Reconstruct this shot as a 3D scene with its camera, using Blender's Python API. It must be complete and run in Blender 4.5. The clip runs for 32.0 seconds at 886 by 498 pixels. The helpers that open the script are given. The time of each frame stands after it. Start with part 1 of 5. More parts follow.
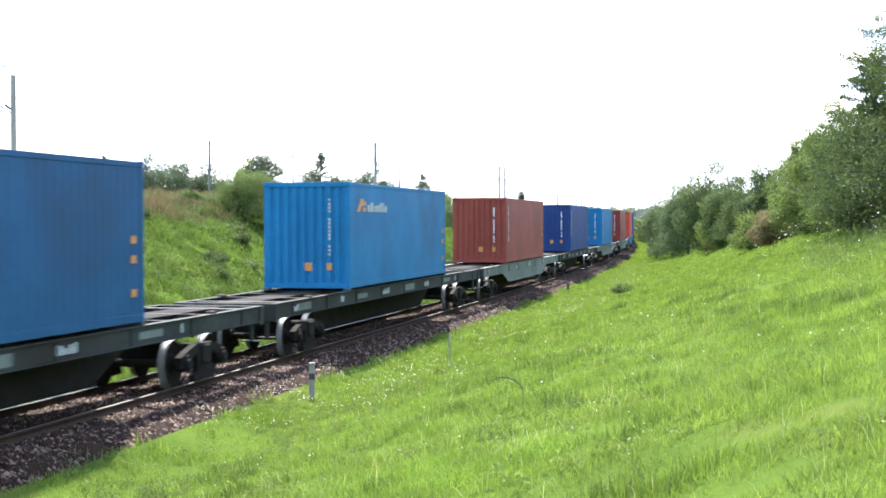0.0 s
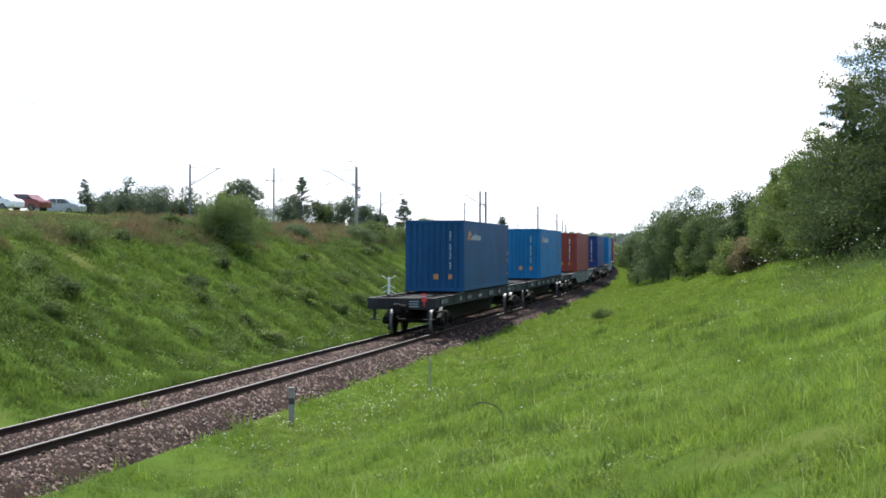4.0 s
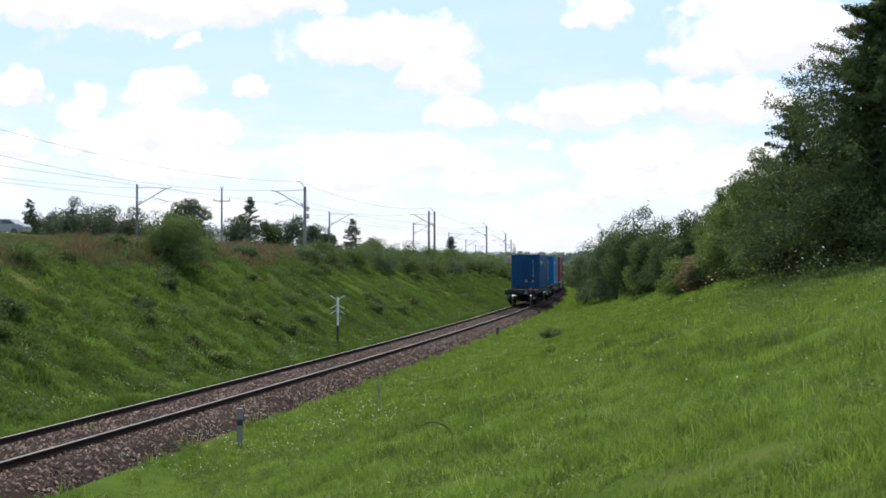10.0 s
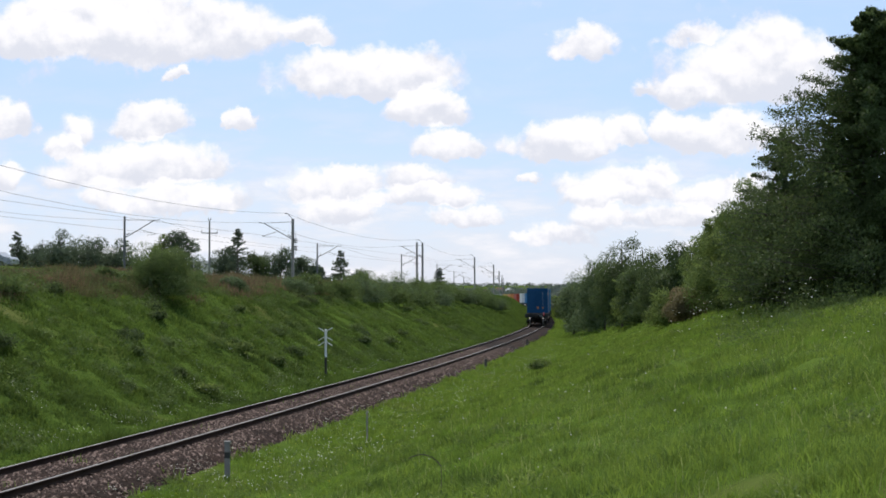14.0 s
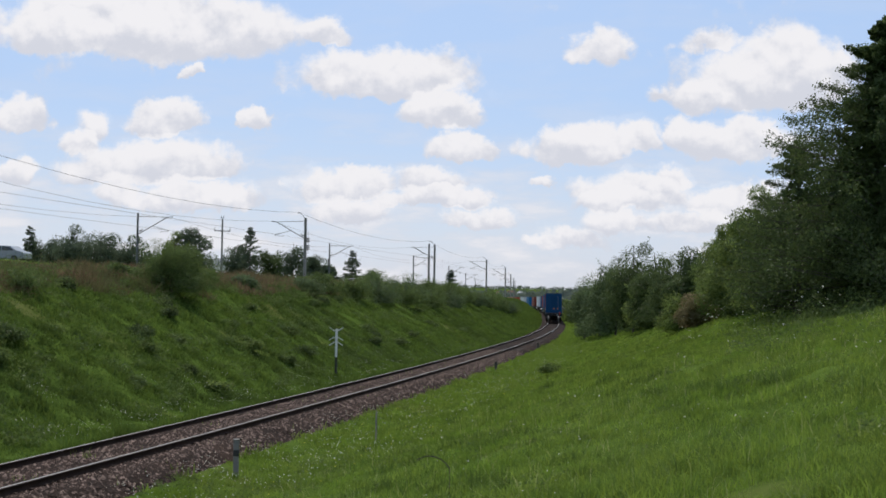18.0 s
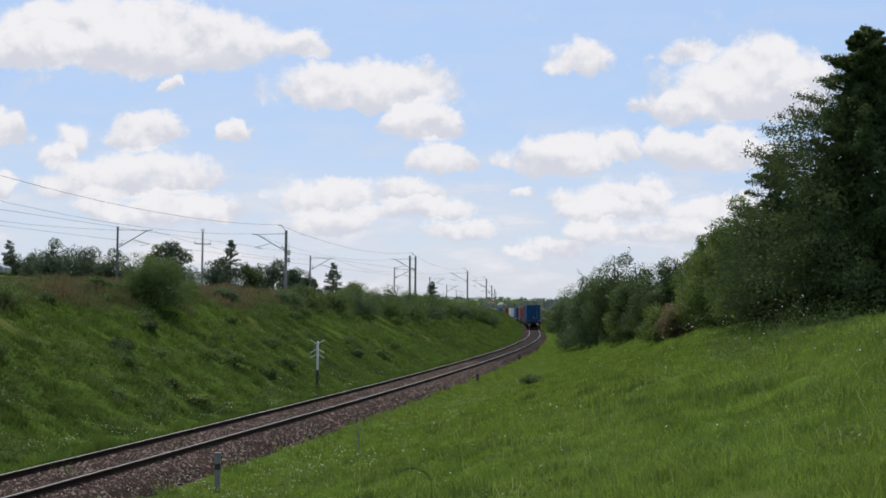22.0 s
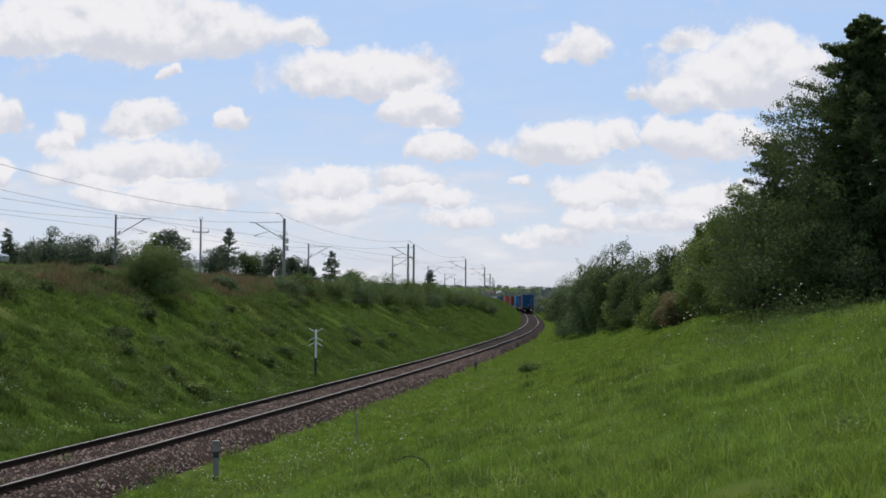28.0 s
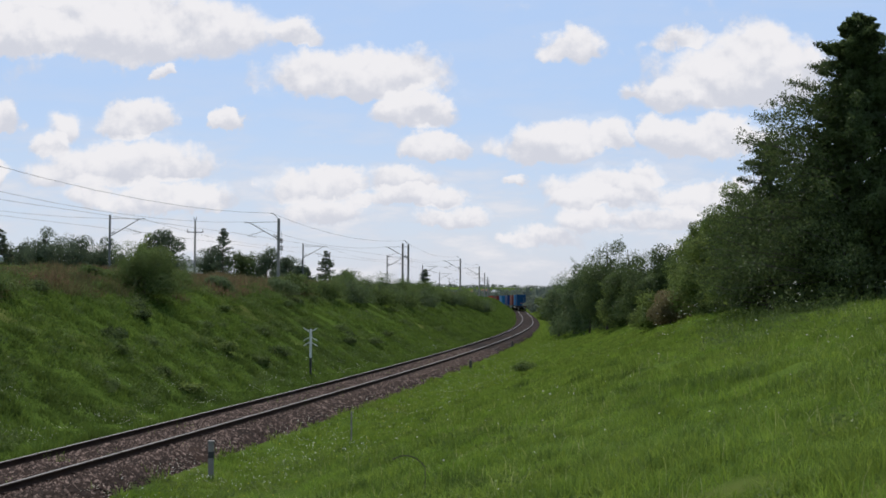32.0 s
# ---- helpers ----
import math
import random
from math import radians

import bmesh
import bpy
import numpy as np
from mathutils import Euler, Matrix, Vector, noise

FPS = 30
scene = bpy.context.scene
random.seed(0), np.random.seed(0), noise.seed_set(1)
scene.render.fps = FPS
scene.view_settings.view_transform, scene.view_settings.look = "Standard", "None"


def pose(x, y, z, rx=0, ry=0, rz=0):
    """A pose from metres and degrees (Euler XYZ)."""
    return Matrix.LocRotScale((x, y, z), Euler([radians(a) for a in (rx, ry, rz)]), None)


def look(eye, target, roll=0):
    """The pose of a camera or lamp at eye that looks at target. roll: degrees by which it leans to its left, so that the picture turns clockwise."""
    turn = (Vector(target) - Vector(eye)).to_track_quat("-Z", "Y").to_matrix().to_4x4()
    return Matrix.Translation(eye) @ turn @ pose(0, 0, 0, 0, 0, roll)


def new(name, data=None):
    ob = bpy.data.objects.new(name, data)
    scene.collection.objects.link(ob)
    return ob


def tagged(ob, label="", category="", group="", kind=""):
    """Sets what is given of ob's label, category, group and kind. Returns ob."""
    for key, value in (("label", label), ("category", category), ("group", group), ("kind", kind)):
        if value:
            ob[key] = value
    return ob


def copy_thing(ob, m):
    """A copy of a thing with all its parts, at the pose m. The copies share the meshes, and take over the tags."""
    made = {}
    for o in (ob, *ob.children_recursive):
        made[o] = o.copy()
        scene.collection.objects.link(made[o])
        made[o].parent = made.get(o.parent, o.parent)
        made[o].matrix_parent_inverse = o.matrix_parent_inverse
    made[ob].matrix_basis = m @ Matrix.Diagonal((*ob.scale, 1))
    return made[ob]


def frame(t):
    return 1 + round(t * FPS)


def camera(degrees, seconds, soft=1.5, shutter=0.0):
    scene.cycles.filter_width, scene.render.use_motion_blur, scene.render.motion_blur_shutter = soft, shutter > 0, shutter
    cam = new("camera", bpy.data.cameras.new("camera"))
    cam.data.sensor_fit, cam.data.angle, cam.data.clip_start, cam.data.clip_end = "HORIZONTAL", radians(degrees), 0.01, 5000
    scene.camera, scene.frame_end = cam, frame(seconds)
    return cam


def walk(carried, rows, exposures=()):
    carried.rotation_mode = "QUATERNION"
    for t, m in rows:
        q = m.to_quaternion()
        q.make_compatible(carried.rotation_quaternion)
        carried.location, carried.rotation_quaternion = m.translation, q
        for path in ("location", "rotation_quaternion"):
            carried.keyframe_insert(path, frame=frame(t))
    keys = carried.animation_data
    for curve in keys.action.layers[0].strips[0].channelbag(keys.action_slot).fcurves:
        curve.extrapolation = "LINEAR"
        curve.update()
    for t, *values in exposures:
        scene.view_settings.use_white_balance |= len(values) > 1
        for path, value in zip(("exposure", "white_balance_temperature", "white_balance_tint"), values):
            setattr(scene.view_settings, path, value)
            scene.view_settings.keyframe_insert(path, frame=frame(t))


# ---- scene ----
EYE = 3.242


def aim(yaw, pitch, roll):
    """The camera's pose: degrees to the left of +y, up, and lean."""
    a, p = radians(yaw), radians(pitch)
    eye = Vector((0, 0, EYE))
    return look(eye, eye + Vector((-math.sin(a) * math.cos(p), math.cos(a) * math.cos(p), math.sin(p))), roll)


cam = camera(34.32, 32.0, soft=1.7, shutter=0.5)
walk(cam, [
    (t, aim(yaw, pitch, roll)) for t, yaw, pitch, roll in (
        (0, 4.840, -1.055, -0.101), (0.5, 4.651, -0.926, -0.144), (1, 4.366, -0.801, -0.189), (1.5, 4.398, -0.520, -0.245), (2, 4.343, -0.270, -0.287),
        (2.5, 4.270, -0.320, -0.177), (3, 4.331, -0.181, -0.256), (3.5, 4.232, -0.053, -0.006), (5.5, 3.606, -0.093, 0.123), (6, 3.172, 0.233, 0.036),
        (6.5, 2.725, 0.359, 0.001), (7, 2.415, 0.375, -0.011), (7.5, 2.239, 0.467, 0.097), (8, 2.072, 0.630, 0.065), (8.5, 2.044, 0.683, 0.176),
        (9, 2.138, 0.605, -0.130), (9.5, 2.089, 0.719, -0.134), (10, 2.029, 0.729, -0.006), (10.5, 1.882, 0.809, 0.126), (11, 1.652, 0.893, 0.232),
        (11.5, 1.587, 0.993, -0.013), (12, 1.694, 1.192, -0.194), (12.5, 1.714, 1.497, -0.230), (13, 1.587, 1.678, -0.075), (13.5, 1.472, 1.849, -0.174),
        (14, 1.549, 1.988, -0.154), (14.5, 1.684, 2.055, -0.178), (16.5, 1.951, 2.185, 0.455), (17, 2.224, 2.107, 0.868), (17.5, 2.319, 2.030, 0.981),
        (18, 2.036, 2.058, 0.867), (18.5, 1.879, 2.086, 0.834), (19, 1.742, 2.146, 0.621), (19.5, 1.628, 2.249, 0.645), (20, 1.541, 2.368, 0.744),
        (20.5, 1.413, 2.468, 0.611), (21, 1.314, 2.532, 0.625), (21.5, 1.264, 2.572, 0.639), (22, 1.276, 2.532, 0.494), (22.5, 1.381, 2.554, 0.312),
        (23, 1.448, 2.547, 0.375), (23.5, 1.467, 2.526, 0.365), (24, 1.474, 2.484, 0.425), (24.5, 1.444, 2.378, 0.283), (25, 1.435, 2.194, 0.551),
        (25.5, 1.414, 2.080, 0.505), (27.5, 1.191, 2.041, 0.562), (28, 1.202, 2.064, 0.502), (28.5, 1.221, 2.053, 0.474), (29, 1.188, 2.045, 0.483),
        (29.5, 1.103, 2.040, 0.561), (30, 1.061, 1.976, 0.565), (30.5, 0.928, 2.019, 0.422), (31, 0.901, 2.023, 0.359), (31.5, 0.931, 2.022, 0.377),
        (32, 0.984, 2.040, 0.317),
    )], exposures=((0, 2.1), (1.0, 1.80), (2.0, 1.48), (3.0, 1.23), (4.5, 0.95), (6, 0.76), (9, 0.49), (13, 0.24), (17, -0.05), (20, -0.07), (32, -0.09)))

# ---- world and sun ----
SUN_LEFT, SUN_UP = 9, 53
world = bpy.data.worlds.new("sky")
scene.world = world
world.use_nodes = True


def build_sky():
    nt = world.node_tree
    N, L = nt.nodes, nt.links
    N.clear()

    def node(kind, **kw):
        n = N.new(kind)
        for k, v in kw.items():
            setattr_(n, k, v)
        return n

    def setattr_(n, k, v):
        if k == "operation":
            n.operation = v
        elif k == "data_type":
            n.data_type = v
        elif k == "use_clamp":
            n.use_clamp = v

    def feed(socket, value):
        if hasattr(value, "is_linked"):
            L.new(value, socket)
        else:
            socket.default_value = value

    def m(op, a, b=0.0, c=0.0, clamp=False):
        n = node("ShaderNodeMath", operation=op, use_clamp=clamp)
        for s, v in zip(n.inputs, (a, b, c)):
            feed(s, v)
        return n.outputs[0]

    def v(op, a, b=(0, 0, 0), c=(0, 0, 0)):
        n = node("ShaderNodeVectorMath", operation=op)
        for s, w in zip(n.inputs, (a, b, c)):
            feed(s, w)
        return n.outputs["Value"] if op in ("LENGTH", "DOT_PRODUCT") else n.outputs["Vector"]

    def blend(fac, a, b):
        n = N.new("ShaderNodeMix")
        n.data_type = "RGBA"
        feed(n.inputs[0], fac)
        feed(n.inputs[6], a)
        feed(n.inputs[7], b)
        return n.outputs[2]

    def ramp(x, lo, hi):
        n = N.new("ShaderNodeMapRange")
        n.interpolation_type = "SMOOTHSTEP"
        for k, w in ((0, x), (1, lo), (2, hi), (3, 0.0), (4, 1.0)):
            feed(n.inputs[k], w)
        return n.outputs[0]

    def cloud_noise(vec, scale, detail, rough=0.55):
        n = N.new("ShaderNodeTexNoise")
        feed(n.inputs["Vector"], vec)
        feed(n.inputs["Scale"], scale)
        feed(n.inputs["Detail"], detail)
        feed(n.inputs["Roughness"], rough)
        return n

    sky = N.new("ShaderNodeTexSky")
    sky.sky_type = "NISHITA"
    sky.sun_disc = False
    sky.sun_elevation = radians(SUN_UP)
    sky.sun_rotation = radians(-SUN_LEFT)
    sky.dust_density = 1.0
    way = N.new("ShaderNodeTexCoord").outputs["Generated"]
    sep = N.new("ShaderNodeSeparateXYZ")
    L.new(way, sep.inputs[0])
    x, y, z = sep.outputs
    ahead = m("MAXIMUM", y, 0.05)
    comb = N.new("ShaderNodeCombineXYZ")
    L.new(m("DIVIDE", x, ahead), comb.inputs[0])
    L.new(m("DIVIDE", z, ahead), comb.inputs[1])
    uv = comb.outputs[0]
    # billows push the outline about, large ones and small ones
    swell, curl = cloud_noise(uv, 13.0, 2.0, 0.5), cloud_noise(uv, 55.0, 7.0, 0.62)
    uvw = v("MULTIPLY_ADD", v("SUBTRACT", swell.outputs["Color"], (0.5, 0.5, 0.5)), (0.034, 0.022, 0.0), uv)
    uvw = v("MULTIPLY_ADD", v("SUBTRACT", curl.outputs["Color"], (0.5, 0.5, 0.5)), (0.026, 0.022, 0.0), uvw)
    # cumulus ahead: place across, place up, half width, half height (of the tangent plane ahead), density
    cumulus = (
        (-0.249, 0.200, 0.130, 0.030, 1), (-0.121, 0.190, 0.026, 0.012, 0.8), (-0.310, 0.190, 0.047, 0.020, 0.9), (-0.083, 0.163, 0.075, 0.021, 1), (-0.211, 0.163, 0.011, 0.006, 0.8),
        (-0.228, 0.130, 0.033, 0.018, 1), (-0.166, 0.125, 0.014, 0.010, 1), (-0.286, 0.125, 0.018, 0.016, 0.6), (-0.242, 0.098, 0.073, 0.019, 1), (-0.296, 0.109, 0.020, 0.011, 0.8),
        (-0.211, 0.074, 0.055, 0.012, 0.8), (-0.337, 0.129, 0.022, 0.017, 0.9), (-0.336, 0.088, 0.015, 0.011, 0.9), (-0.263, 0.079, 0.026, 0.014, 0.6), (-0.037, 0.136, 0.033, 0.016, 1),
        (-0.022, 0.111, 0.028, 0.014, 1), (-0.120, 0.081, 0.028, 0.015, 0.75), (-0.098, 0.083, 0.034, 0.012, 0.9), (-0.048, 0.083, 0.034, 0.012, 0.75), (-0.040, 0.073, 0.045, 0.009, 0.9),
        (-0.104, 0.065, 0.041, 0.010, 0.6), (-0.013, 0.060, 0.034, 0.008, 0.75), (0.071, 0.183, 0.030, 0.015, 0.75), (0.152, 0.188, 0.028, 0.009, 0.5), (0.193, 0.168, 0.065, 0.034, 1),
        (0.144, 0.150, 0.026, 0.014, 0.7), (0.113, 0.148, 0.016, 0.007, 0.5), (0.058, 0.114, 0.041, 0.018, 1), (0.093, 0.120, 0.024, 0.016, 0.9), (0.129, 0.124, 0.018, 0.016, 0.8),
        (0.168, 0.118, 0.051, 0.017, 1), (0.094, 0.080, 0.045, 0.015, 0.85), (0.121, 0.089, 0.020, 0.011, 0.7), (0.035, 0.085, 0.011, 0.006, 0.7), (0.168, 0.075, 0.043, 0.016, 0.95),
        (0.086, 0.071, 0.039, 0.010, 0.7), (0.051, 0.049, 0.032, 0.010, 0.65), (0.090, 0.057, 0.035, 0.009, 0.6), (0.133, 0.059, 0.047, 0.011, 0.6), (0.031, 0.048, 0.012, 0.005, 0.6))
    cover, shade = 0.0, 0.0
    for cu, cv, hw, hh, dense in cumulus:
        loc = v("MULTIPLY", v("SUBTRACT", uvw, (cu, cv - 0.45 * hh, 0.0)), (0.86 / hw, 0.70 / hh, 0.0))
        s2 = N.new("ShaderNodeSeparateXYZ")
        L.new(loc, s2.inputs[0])
        # flat bases: the lower half is squeezed
        squeezed = m("MAXIMUM", s2.outputs[1], m("MULTIPLY", s2.outputs[1], -1.9))
        d = m("SUBTRACT", 1.0, m("SQRT", m("MULTIPLY_ADD", squeezed, squeezed, m("MULTIPLY", s2.outputs[0], s2.outputs[0]))), clamp=True)
        d = m("MULTIPLY", d, dense)
        cover = m("MAXIMUM", cover, d)
        shade = m("MAXIMUM", shade, m("MULTIPLY", m("MULTIPLY", d, 4.0, clamp=True), m("MULTIPLY_ADD", s2.outputs[1], 0.95, 0.34)))
    fine = cloud_noise(uv, 27.0, 8.0, 0.58).outputs["Fac"]
    above = cloud_noise(v("ADD", uv, (0.002, 0.009, 0.0)), 27.0, 5.0, 0.5).outputs["Fac"]
    body = ramp(m("MULTIPLY_ADD", m("SUBTRACT", fine, 0.5), 0.85, cover), 0.06, 0.33)
    # thin veils low down
    veil_at = v("MULTIPLY", uv, (3.0, 11.0, 1.0))
    veil = ramp(cloud_noise(veil_at, 4.0, 8.0).outputs["Fac"], 0.40, 0.64)
    low = m("SUBTRACT", 1.0, ramp(m("DIVIDE", z, ahead), 0.03, 0.16))
    veil = m("MULTIPLY", veil, m("MULTIPLY_ADD", low, 0.80, 0.12))
    # the rest of the sky carries the same broken cloud
    up = m("MAXIMUM", z, 0.06)
    comb2 = N.new("ShaderNodeCombineXYZ")
    L.new(m("DIVIDE", x, up), comb2.inputs[0])
    L.new(m("DIVIDE", y, up), comb2.inputs[1])
    rest = ramp(cloud_noise(comb2.outputs[0], 0.9, 6.0).outputs["Fac"], 0.50, 0.62)
    out_of_view = m("MAXIMUM", ramp(m("ABSOLUTE", m("DIVIDE", x, ahead)), 0.42, 0.55), ramp(m("DIVIDE", z, ahead), 0.24, 0.34))
    cloud = m("MAXIMUM", m("MAXIMUM", body, veil), m("MULTIPLY", rest, out_of_view))
    tone = ramp(m("MULTIPLY_ADD", m("SUBTRACT", fine, above), 2.6, shade), 0.0, 0.80)
    tone = m("MAXIMUM", tone, m("MULTIPLY", m("MULTIPLY", veil, 0.8), m("SUBTRACT", 1.0, body)))
    colour = blend(tone, (6.9, 7.1, 7.9, 1), (9.2, 9.1, 9.4, 1))
    haze = m("SUBTRACT", 1.0, ramp(m("ABSOLUTE", z), 0.0, 0.15))
    tint = blend(haze, (4.7, 6.6, 10.2, 1), (6.6, 7.55, 9.6, 1))
    air = blend(0.7, sky.outputs[0], tint)
    bg = N.new("ShaderNodeBackground")
    L.new(blend(cloud, air, colour), bg.inputs[0])
    bg.inputs[1].default_value = 0.1
    out = N.new("ShaderNodeOutputWorld")
    L.new(bg.outputs[0], out.inputs[0])


build_sky()
sun = new("sun", bpy.data.lights.new("sun", "SUN"))
sun.data.energy, sun.data.angle, sun.data.color = 4.5, radians(2.0), (1.0, 0.95, 0.87)
sun.matrix_world = look((0, 0, 0), (math.sin(radians(SUN_LEFT)) * math.cos(radians(SUN_UP)), -math.cos(radians(SUN_LEFT)) * math.cos(radians(SUN_UP)), -math.sin(radians(SUN_UP))))

# ---- materials ----
def surface(name, dark, light, scale=2.0, rough=0.8, metal=0.0, bump=0.2, fine=40.0, spread=0.5, coords="Object", stain=None, amount=0.35, jitter=0.0, gloss=0.5):
    """A surface of two tones, mottled at two scales, with fine relief; stain: a third tone in patches."""
    mat = bpy.data.materials.new(name)
    mat.use_nodes = True
    nt = mat.node_tree
    N, L = nt.nodes, nt.links
    bsdf = N["Principled BSDF"]
    co = N.new("ShaderNodeTexCoord").outputs[coords] if coords != "Position" else N.new("ShaderNodeNewGeometry").outputs["Position"]

    def noise_at(s, detail):
        n = N.new("ShaderNodeTexNoise")
        L.new(co, n.inputs["Vector"])
        n.inputs["Scale"].default_value, n.inputs["Detail"].default_value, n.inputs["Roughness"].default_value = s, detail, 0.6
        return n.outputs["Fac"]

    def mix(fac, a, b):
        n = N.new("ShaderNodeMix")
        n.data_type = "RGBA"
        for k, w in ((0, fac), (6, a), (7, b)):
            if hasattr(w, "is_linked"):
                L.new(w, n.inputs[k])
            else:
                n.inputs[k].default_value = w if k == 0 else (*w, 1)
        return n.outputs[2]

    def stretch(x, lo, hi):
        n = N.new("ShaderNodeMapRange")
        L.new(x, n.inputs[0])
        n.inputs[1].default_value, n.inputs[2].default_value = lo, hi
        return n.outputs[0]

    broad, grain = noise_at(scale, 4), noise_at(fine, 5)
    both = N.new("ShaderNodeMath")
    both.operation = "MULTIPLY_ADD"
    L.new(grain, both.inputs[0])
    both.inputs[1].default_value = spread
    L.new(broad, both.inputs[2])
    tone = mix(stretch(both.outputs[0], 0.30 + spread * 0.3, 0.70 + spread * 0.7), dark, light)
    if stain:
        tone = mix(stretch(noise_at(scale * 0.37, 6), 0.62 - amount * 0.3, 0.72), tone, stain)
    if jitter:
        info = N.new("ShaderNodeObjectInfo")
        hsv = N.new("ShaderNodeHueSaturation")
        L.new(tone, hsv.inputs["Color"])
        vary = N.new("ShaderNodeMapRange")
        L.new(info.outputs["Random"], vary.inputs[0])
        vary.inputs[3].default_value, vary.inputs[4].default_value = 1 - jitter, 1 + jitter
        L.new(vary.outputs[0], hsv.inputs["Value"])
        tone = hsv.outputs[0]
    L.new(tone, bsdf.inputs["Base Color"])
    L.new(stretch(grain, -0.6 + 0.5, 1.5), bsdf.inputs["Roughness"]) if rough is None else None
    if rough is not None:
        bsdf.inputs["Roughness"].default_value = rough
    bsdf.inputs["Metallic"].default_value, bsdf.inputs["Specular IOR Level"].default_value = metal, gloss
    if bump:
        b = N.new("ShaderNodeBump")
        b.inputs["Strength"].default_value, b.inputs["Distance"].default_value = bump, 0.02
        L.new(grain, b.inputs["Height"])
        L.new(b.outputs[0], bsdf.inputs["Normal"])
    return mat


def foliage(name, dark, light, patch, through_light=0.45, patch_scale=0.25, gloss_share=0.012):
    """Leaves or blades: tones vary leaf by leaf and in broad patches, and light passes through."""
    mat = bpy.data.materials.new(name)
    mat.use_nodes = True
    nt = mat.node_tree
    N, L = nt.nodes, nt.links
    N.clear()
    geo = N.new("ShaderNodeNewGeometry")
    tex = N.new("ShaderNodeTexNoise")
    L.new(geo.outputs["Position"], tex.inputs["Vector"])
    tex.inputs["Scale"].default_value, tex.inputs["Detail"].default_value = patch_scale, 4

    def mix(fac, a, b):
        n = N.new("ShaderNodeMix")
        n.data_type = "RGBA"
        for k, w in ((0, fac), (6, a), (7, b)):
            if hasattr(w, "is_linked"):
                L.new(w, n.inputs[k])
            else:
                n.inputs[k].default_value = w if k == 0 else (*w, 1)
        return n.outputs[2]

    patchy = N.new("ShaderNodeMapRange")
    L.new(tex.outputs["Fac"], patchy.inputs[0])
    patchy.inputs[1].default_value, patchy.inputs[2].default_value = 0.42, 0.68
    tone = mix(patchy.outputs[0], mix(geo.outputs["Random Per Island"], dark, light), patch)
    small = N.new("ShaderNodeTexNoise")
    L.new(geo.outputs["Position"], small.inputs["Vector"])
    small.inputs["Scale"].default_value, small.inputs["Detail"].default_value = 1.7, 3
    vary = N.new("ShaderNodeMapRange")
    L.new(small.outputs["Fac"], vary.inputs[0])
    vary.inputs[1].default_value, vary.inputs[2].default_value, vary.inputs[3].default_value, vary.inputs[4].default_value = 0.3, 0.7, 0.66, 1.28
    shift = N.new("ShaderNodeHueSaturation")
    L.new(vary.outputs[0], shift.inputs["Value"])
    L.new(tone, shift.inputs["Color"])
    tone = shift.outputs[0]
    diffuse, clear, gloss = N.new("ShaderNodeBsdfDiffuse"), N.new("ShaderNodeBsdfTranslucent"), N.new("ShaderNodeBsdfGlossy")
    gloss.inputs["Roughness"].default_value = 0.5
    bright = N.new("ShaderNodeHueSaturation")
    bright.inputs["Hue"].default_value, bright.inputs["Saturation"].default_value, bright.inputs["Value"].default_value = 0.492, 0.98, 1.25
    L.new(tone, bright.inputs["Color"])
    L.new(tone, diffuse.inputs[0])
    L.new(bright.outputs[0], clear.inputs[0])
    a, b = N.new("ShaderNodeMixShader"), N.new("ShaderNodeMixShader")
    a.inputs[0].default_value, b.inputs[0].default_value = through_light, gloss_share
    L.new(diffuse.outputs[0], a.inputs[1])
    L.new(clear.outputs[0], a.inputs[2])
    L.new(a.outputs[0], b.inputs[1])
    L.new(gloss.outputs[0], b.inputs[2])
    out = N.new("ShaderNodeOutputMaterial")
    L.new(b.outputs[0], out.inputs[0])
    return mat


def flat(name, colour, rough=0.6, metal=0.0):
    mat = bpy.data.materials.new(name)
    mat.use_nodes = True
    b = mat.node_tree.nodes["Principled BSDF"]
    b.inputs["Base Color"].default_value, b.inputs["Roughness"].default_value, b.inputs["Metallic"].default_value = (*colour, 1), rough, metal
    return mat


def crushed(name, dark, mid, light):
    """Broken stone: each piece has its own tone, with dusty mottling."""
    mat = bpy.data.materials.new(name)
    mat.use_nodes = True
    N, L = mat.node_tree.nodes, mat.node_tree.links
    geo, ramp = N.new("ShaderNodeNewGeometry"), N.new("ShaderNodeValToRGB")
    tex = N.new("ShaderNodeTexNoise")
    tex.inputs["Scale"].default_value = 1.3
    L.new(geo.outputs["Position"], tex.inputs["Vector"])
    add = N.new("ShaderNodeMath")
    add.operation = "MULTIPLY_ADD"
    L.new(tex.outputs["Fac"], add.inputs[0])
    add.inputs[1].default_value = 0.5
    L.new(geo.outputs["Random Per Island"], add.inputs[2])
    half = N.new("ShaderNodeMath")
    half.operation = "MULTIPLY"
    half.inputs[1].default_value = 0.72
    L.new(add.outputs[0], half.inputs[0])
    L.new(half.outputs[0], ramp.inputs[0])
    e = ramp.color_ramp.elements
    e[0].color, e[1].color = (*dark, 1), (*light, 1)
    e.new(0.66).color = (*mid, 1)
    bsdf = N["Principled BSDF"]
    bsdf.inputs["Roughness"].default_value, bsdf.inputs["Specular IOR Level"].default_value = 0.9, 0.1
    L.new(ramp.outputs[0], bsdf.inputs["Base Color"])
    return mat


